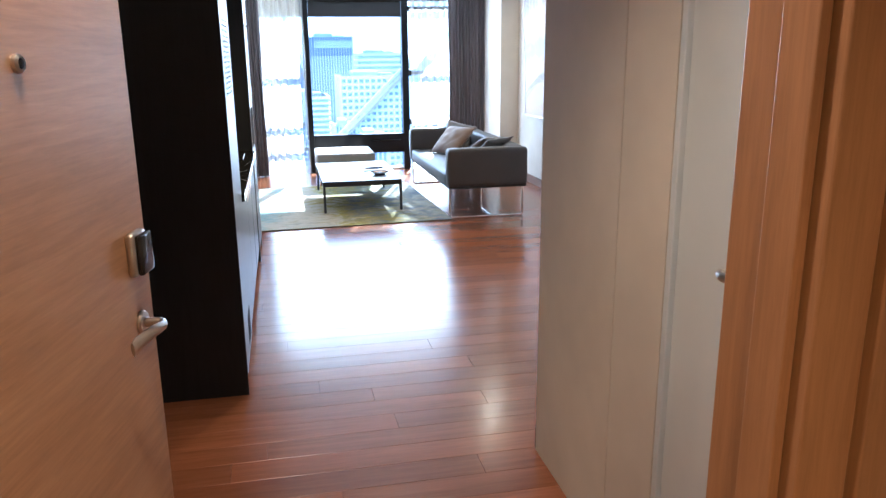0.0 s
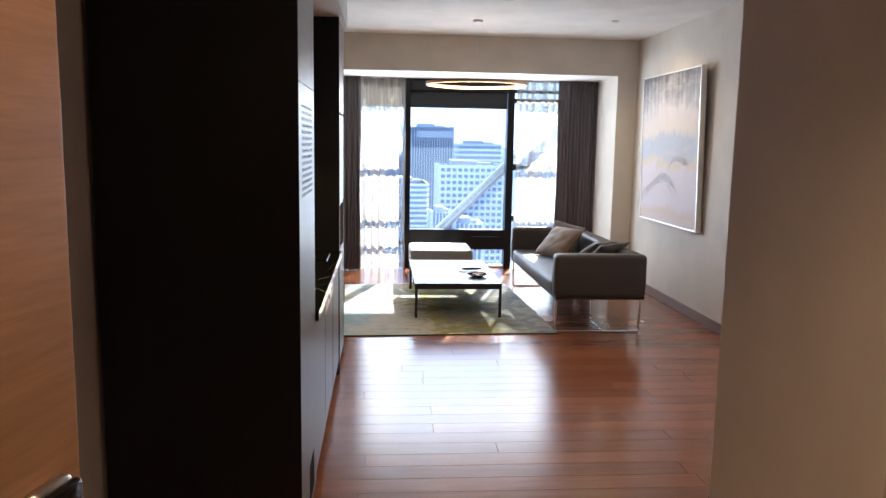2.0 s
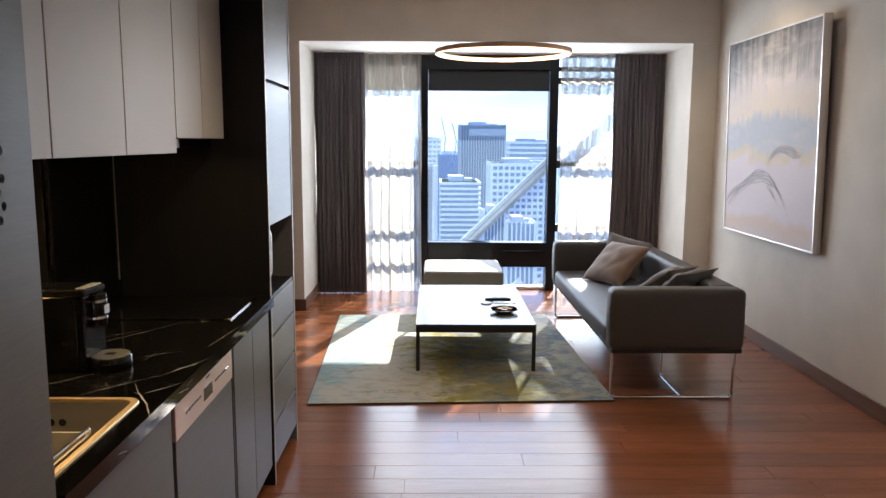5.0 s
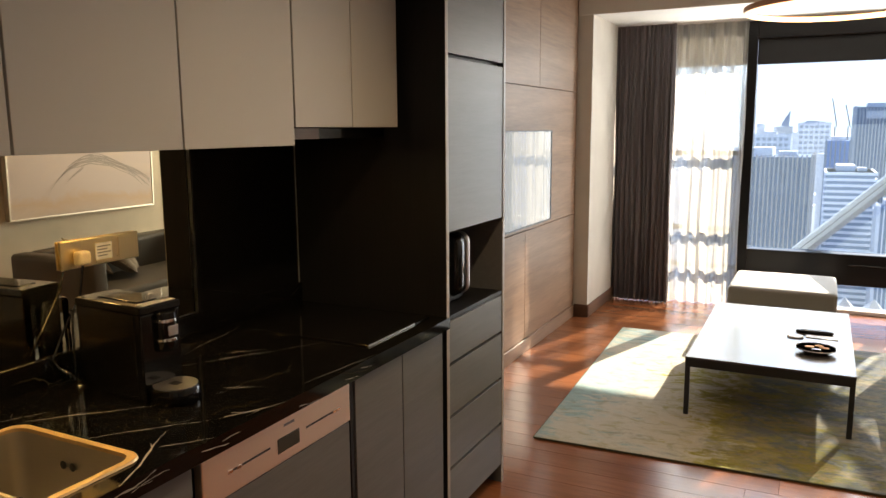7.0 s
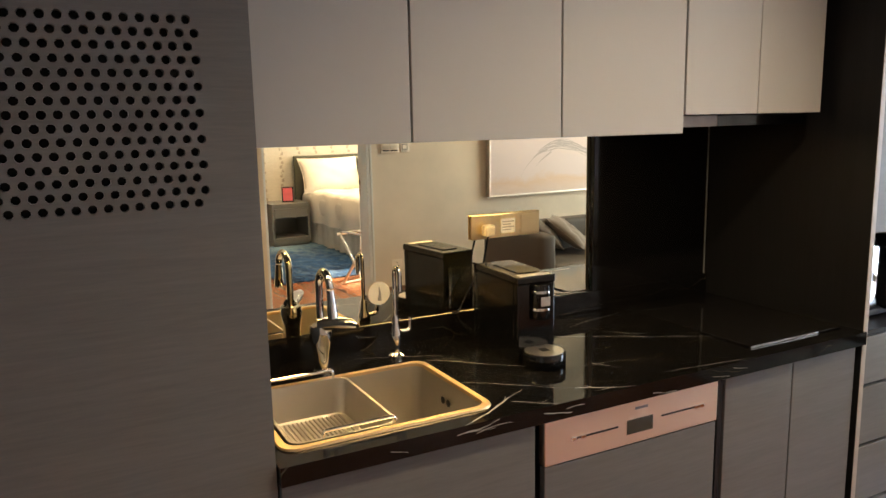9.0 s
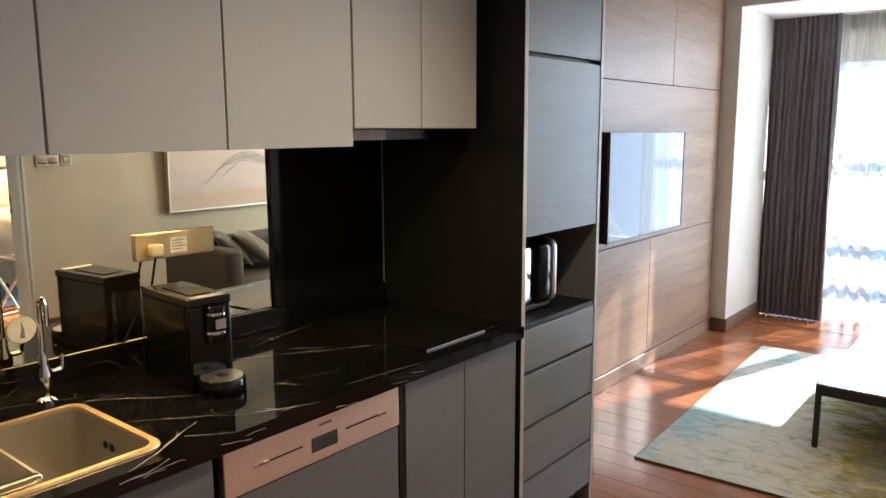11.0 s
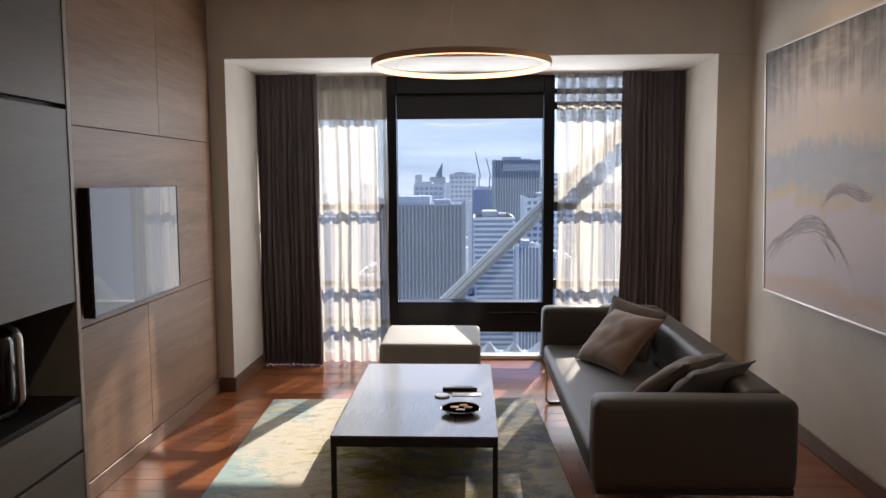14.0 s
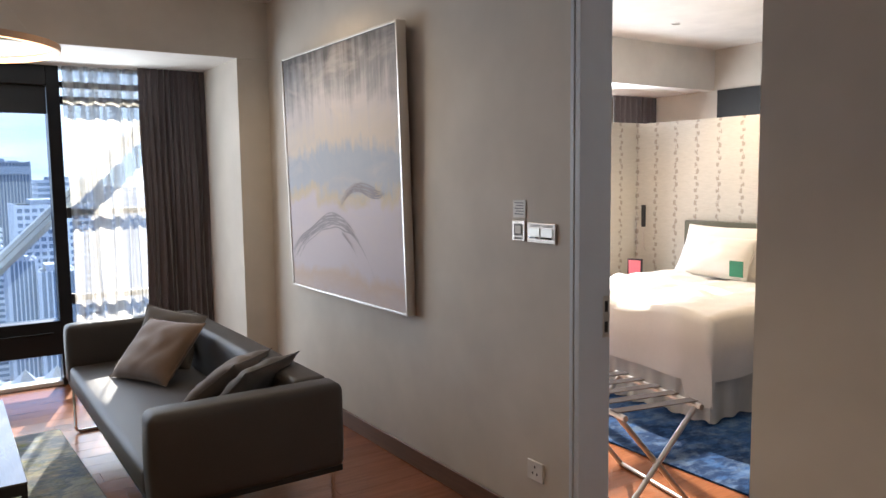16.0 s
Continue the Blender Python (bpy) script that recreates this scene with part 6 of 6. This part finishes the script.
brug = thing("bedroom_rug", (5.55, 9.6, 0), "blue streaked rug under the bed", "rug")
part("rug_surface", block((-1.15, -1.55, 0.001), (1.2, 1.55, 0.012), 0.004), M_BEDRUG, brug)
rk = thing("luggage_rack", (3.93, 8.88, 0), "folding steel luggage rack with dark straps", "luggage rack", -12)
for y in (-0.30, 0.30):
    part("leg", rod([(-0.21, y, 0.012), (0.21, y, 0.50)], 0.013, 10), M_STEEL, rk, "", True)
    part("leg", rod([(0.21, y * 0.93, 0.012), (-0.21, y * 0.93, 0.50)], 0.013, 10), M_STEEL, rk, "", True)
for x in (-0.21, 0.21):
    part("top_bar", rod([(x, -0.34, 0.505), (x, 0.34, 0.505)], 0.014, 10), M_STEEL, rk, "", True)
    part("foot_bar", rod([(x, -0.31, 0.013), (x, 0.31, 0.013)], 0.011, 10), M_STEEL, rk, "", True)
for k in range(5):
    y = -0.27 + k * 0.135
    part("strap", block((-0.226, y - 0.03, 0.5195), (0.226, y + 0.03, 0.5235), 0.001, 1), M_STRAP, rk, "dark webbing strap")
for x, y in ((5.7, 10.4), (6.5, 9.7), (5.0, 9.5), (6.9, 11.0)):
    downlight(x, y, 2.95, "small recessed bedroom downlight")
drape("curtain", 7.75, 8.45, 12.55, 2.49, 0.02, 8, 0.05, M_CURT, "dark curtain at the bedroom window", "curtain", 9)
bw = thing("window_2", (6.2, 12.87, 0), "tall black framed bedroom window", "window", kind="structure")
for x in (-1.8, -0.6, 0.6, 1.75):
    part("mullion", block((x - 0.03, -0.06, 0.0), (x + 0.03, 0.06, 2.5), 0.004, 1), M_FRAME, bw)
for z in (0.25, 2.15):
    for x in (-1.2, 0.0, 1.175):
        part("transom", block((x - 0.565, -0.05, z - 0.03), (x + 0.565, 0.05, z + 0.03), 0.004, 1), M_FRAME, bw)
p = part("pane", block((-1.8, -0.002, 0.0), (1.8, 0.002, 2.5)), M_CLEAR, bw)
p.visible_shadow = False

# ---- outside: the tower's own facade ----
# Added unseen blade and arms; they keep sun off the upper middle pane.
shade = thing("sun_blocker", (1.80, 14.45, 2.75), "added unseen blade that keeps sun off the upper middle window", "sunshade")
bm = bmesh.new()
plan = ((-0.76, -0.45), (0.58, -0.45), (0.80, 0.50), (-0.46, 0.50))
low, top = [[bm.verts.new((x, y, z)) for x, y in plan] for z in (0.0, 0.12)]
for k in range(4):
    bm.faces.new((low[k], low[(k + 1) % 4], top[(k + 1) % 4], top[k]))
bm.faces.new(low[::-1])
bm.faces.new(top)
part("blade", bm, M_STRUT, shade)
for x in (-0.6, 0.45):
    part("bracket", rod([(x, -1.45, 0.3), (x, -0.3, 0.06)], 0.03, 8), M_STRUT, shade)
led = thing("facade_ledge", (1.28, 13.3, -0.25), "pale faceted steel ledge below the window", "ledge")
part("deck", block((-7, -0.31, 0.0), (7, 0.5, 0.10), 0.01), M_STRUT, led)
for k in range(14):
    x = -1.6 + k * 0.24
    bm = bmesh.new()
    vs = [bm.verts.new(p) for p in ((x, -0.05, 0.101), (x + 0.22, -0.05, 0.101), (x + 0.22, 0.38, 0.101), (x, 0.38, 0.101), (x + 0.11, 0.16, 0.26))]
    for a, b_ in ((0, 1), (1, 2), (2, 3), (3, 0)):
        bm.faces.new((vs[a], vs[b_], vs[4]))
    bm.faces.new(vs[:4])
    part("facet", bm, M_STRUT, led)
st = thing("facade_strut", (1.30, 13.10, 0.682), "white faceted diagonal steel strut outside the window", "strut")


def strut_face(name, section, material):
    """A long folded plate: its section in (along the slope's normal, y), drawn out along the 44 degree slope."""
    bm = bmesh.new()
    ends = [[bm.verts.new((x, y, n)) for n, y in section] for x in (-4.6, 4.6)]
    for k in range(len(section)):
        m = (k + 1) % len(section)
        bm.faces.new((ends[0][k], ends[0][m], ends[1][m], ends[1][k]))
    bm.faces.new(ends[0][::-1])
    bm.faces.new(ends[1])
    bmesh.ops.rotate(bm, verts=bm.verts, matrix=Matrix.Rotation(radians(-44.4), 3, "Y"))
    part(name, bm, material, st)


strut_face("beam", ((0.056, 0.0), (-0.014, -0.07), (-0.056, -0.03), (-0.056, 0.14), (0.056, 0.14)), M_STRUT)
strut_face("seam", ((0.0245, -0.0345), (0.0185, -0.0405), (0.0175, -0.036), (0.0235, -0.030)), M_GREYPLASTIC)

# ---- outside: the city ----
GZ = -170.0
M_GLASSBLUE = plain("blue_facade_glass", (0.24, 0.30, 0.37), 0.3)
M_DARKGLASS = plain("deep_blue_facade_glass", (0.15, 0.19, 0.25), 0.3)
M_GLASSGREY = plain("grey_facade_glass", (0.40, 0.43, 0.46), 0.35)
# Concrete and white facade colours are raised to stand in for distance haze.
M_CONC = paint("haze_lightened_concrete", (0.74, 0.75, 0.76), 0.8, 0.08, 0.0, 0.05)
M_BROWNF = paint("brown_facade", (0.36, 0.34, 0.33), 0.7, 0.08, 0.0, 0.05)
M_WHITEF = paint("white_facade", (0.86, 0.86, 0.86), 0.6, 0.05, 0.0, 0.05)
M_BLUEF = paint("blue_cladding", (0.16, 0.30, 0.62), 0.5, 0.1, 0.0, 0.05)
M_GROUND = paint("city_ground", (0.45, 0.47, 0.45), 0.9, 0.3, 0.0, 0.01)
structure("ground", block((-3000, 60, GZ - 1), (3000, 4800, GZ)), M_GROUND, "hazy city ground far below", "ground")


def far_tower(x0, x1, y, depth, top, core, trim, style, pitch, label, name="building"):
    t = thing(name, ((x0 + x1) / 2, y, GZ), label, "building")
    w, h = (x1 - x0) / 2, top - GZ
    part("wall", block((-w, 0, 0), (w, depth, h), 0.2, 1), core, t)
    bm = bmesh.new()
    low = max(0, h - 90)
    if style in ("fins", "grid"):
        n = max(2, int(2 * w / pitch))
        for k in range(n + 1):
            x = -w + 2 * w * k / n
            block((x - pitch * 0.16, -0.6, low), (x + pitch * 0.16, 0.02, h + 0.4), 0, 1, bm)
        m = max(2, int(depth / pitch))
        for k in range(m + 1):
            yy = depth * k / m
            for s in (-1, 1):
                block((s * w - 0.02 if s > 0 else s * w - 0.6, yy - pitch * 0.16, low), (s * w + 0.6 if s > 0 else s * w + 0.02, yy + pitch * 0.16, h + 0.4), 0, 1, bm)
    if style in ("bands", "grid"):
        z = h
        step = pitch if style == "bands" else pitch * 1.15
        while z > low:
            block((-w - 0.5, -0.5, z - step * 0.45), (w + 0.5, depth + 0.5, z), 0, 1, bm)
            z -= step
    part("facade_trim", bm, trim, t)
    part("roof_plant", blocks(((-w * 0.6, depth * 0.2, h), (w * 0.2, depth * 0.8, h + 1.6)), ((w * 0.3, depth * 0.3, h), (w * 0.7, depth * 0.6, h + 0.9))), M_CONC, t)
    return t


far_tower(-17.5, -0.4, 160, 18, -4.0, M_DARKGLASS, M_BROWNF, "fins", 0.75, "brown ribbed high-rise tower outside the window")
far_tower(2.6, 14.0, 230, 22, -10.4, M_GLASSBLUE, M_WHITEF, "bands", 1.55, "white banded office tower")
tw = far_tower(11.9, 30.6, 330, 26, 8.6, M_DARKGLASS, M_GLASSGREY, "fins", 1.05, "tall blue glass tower with vertical ribs")
part("crown", block((-6.0, -0.9, 178.7 - 4.5), (9.6, 3, 178.7 - 1.5), 0.1, 1), M_GLASSGREY, tw)
far_tower(2.8, 11.4, 365, 16, -4.4, M_BLUEF, M_GLASSBLUE, "fins", 1.6, "blue netted tower under construction")
far_tower(-14.5, 5.3, 600, 26, 4.0, M_GLASSGREY, M_CONC, "grid", 3.2, "pale distant apartment tower")
far_tower(20.2, 42.0, 262, 22, -5.6, M_GLASSBLUE, M_WHITEF, "grid", 1.9, "white gridded residential tower")
far_tower(14.2, 19.6, 208, 12, -17.3, M_GLASSBLUE, M_WHITEF, "fins", 0.8, "white ribbed apartment tower")
far_tower(20.2, 27.5, 205, 12, -20.0, M_GLASSBLUE, M_WHITEF, "fins", 1.1, "white ribbed apartment tower with bays")
far_tower(-1.5, 2.4, 205, 14, -30.0, M_GLASSGREY, M_CONC, "grid", 1.4, "slim grey apartment block")
far_tower(-30.0, -14.0, 430, 20, -2.5, M_GLASSGREY, M_CONC, "grid", 2.6, "grey mid-distance office block")
far_tower(42.0, 66.0, 420, 24, 2.0, M_GLASSBLUE, M_CONC, "bands", 2.8, "banded office tower in the distance")
far_tower(-26.0, -18.5, 190, 16, -22.0, M_GLASSBLUE, M_WHITEF, "bands", 1.6, "white banded apartment tower")
far_tower(54.0, 88.0, 140, 24, 14.0, M_GLASSBLUE, M_BLUEF, "grid", 3.0, "blue glass office tower mirrored in the television")
spire = thing("spire_tower", (-49, 1200, GZ), "slender distant tower with a spire", "building")
part("shaft", block((-11, 0, 0), (11, 20, 172), 0.5, 1), M_GLASSGREY, spire)
part("spire", rod([(0, 10, 172), (6, 10, 194)], [8, 0.6], 4), M_GLASSGREY, spire)
for x, lx, h in ((5.5, -3.5, 13.0), (10.5, -3.0, 10.0)):
    cr = thing("tower_crane", (x, 372, -4.4), "thin construction crane on the tower top", "crane")
    part("mast", rod([(0, 0, 0.2), (0, 0, 6)], 0.28, 5), M_GREYPLASTIC, cr)
    part("jib", rod([(0.8, 0, 5.4), (lx * 0.5, 0, 5.0 + h)], 0.22, 5), M_GREYPLASTIC, cr)
rnd = random.Random(5)
bm = bmesh.new()
for k in range(260):
    y = rnd.uniform(450, 2600)
    x = rnd.uniform(-0.42, 0.42) * y
    w = rnd.uniform(9, 24)
    top = rnd.uniform(-120, -6) + (18 if rnd.random() < 0.15 else 0)
    d = rnd.uniform(10, 24)
    block((x - w, y, GZ), (x + w, y + d, top), 0, 1, bm)
    z = top
    while z > max(top - 60, GZ):
        block((x - w - 0.4, y - 0.6, z - 1.3), (x + w + 0.4, y + 0.1, z), 0, 1, bm) if k % 3 else None
        z -= 3.6
single("distant_buildings", bm, M_CONC, (0, 0, 0), "dense pale city blocks out to the horizon", "city", "stuff")

# ---- floor planks, laid across the room ----
W, GAP = 0.146, 0.0010
rnd = random.Random(7)
plank_mesh = {}


def plank(x0, x1, y, parent):
    n = round((x1 - x0) * 20) / 20
    if n not in plank_mesh:
        bm = block((-n / 2, -W / 2 + GAP / 2, -0.012), (n / 2, W / 2 - GAP / 2, 0.0), 0.0008, 1)
        plank_mesh[n] = mesh_of("plank", bm, M_PLANK)
    ob = new("plank", plank_mesh[n])
    ob.parent = parent
    ob.matrix_basis = Matrix.Translation(((x0 + x1) / 2, y, 0)) @ Matrix.Diagonal(((x1 - x0 - GAP) / n, 1, 1, 1))


row = 0
y = Y_DOOR - 0.15 + W / 2
rest = bmesh.new()
while y < 12.95:
    x = XW
    first = rnd.uniform(0.5, 1.9)
    while x < XE + 0.14 - 0.01:
        x1 = min(x + first, XE + 0.14)
        if XE + 0.14 - x1 < 0.3:
            x1 = XE + 0.14
        plank(x, x1, y, floor)
        x, first = x1, 1.9
    if y > 7.0:
        x = XE + 0.14
        while x < 8.5:
            x1 = min(x + rnd.uniform(1.2, 1.9), 8.5)
            block((x + GAP / 2, y - W / 2 + GAP / 2, -0.012), (x1 - GAP / 2, y + W / 2 - GAP / 2, 0.0), 0, 1, rest)
            x = x1
    y += W
    row += 1
tagged(part("bedroom_planks", rest, M_PLANK, floor), "", "", "", "stuff")
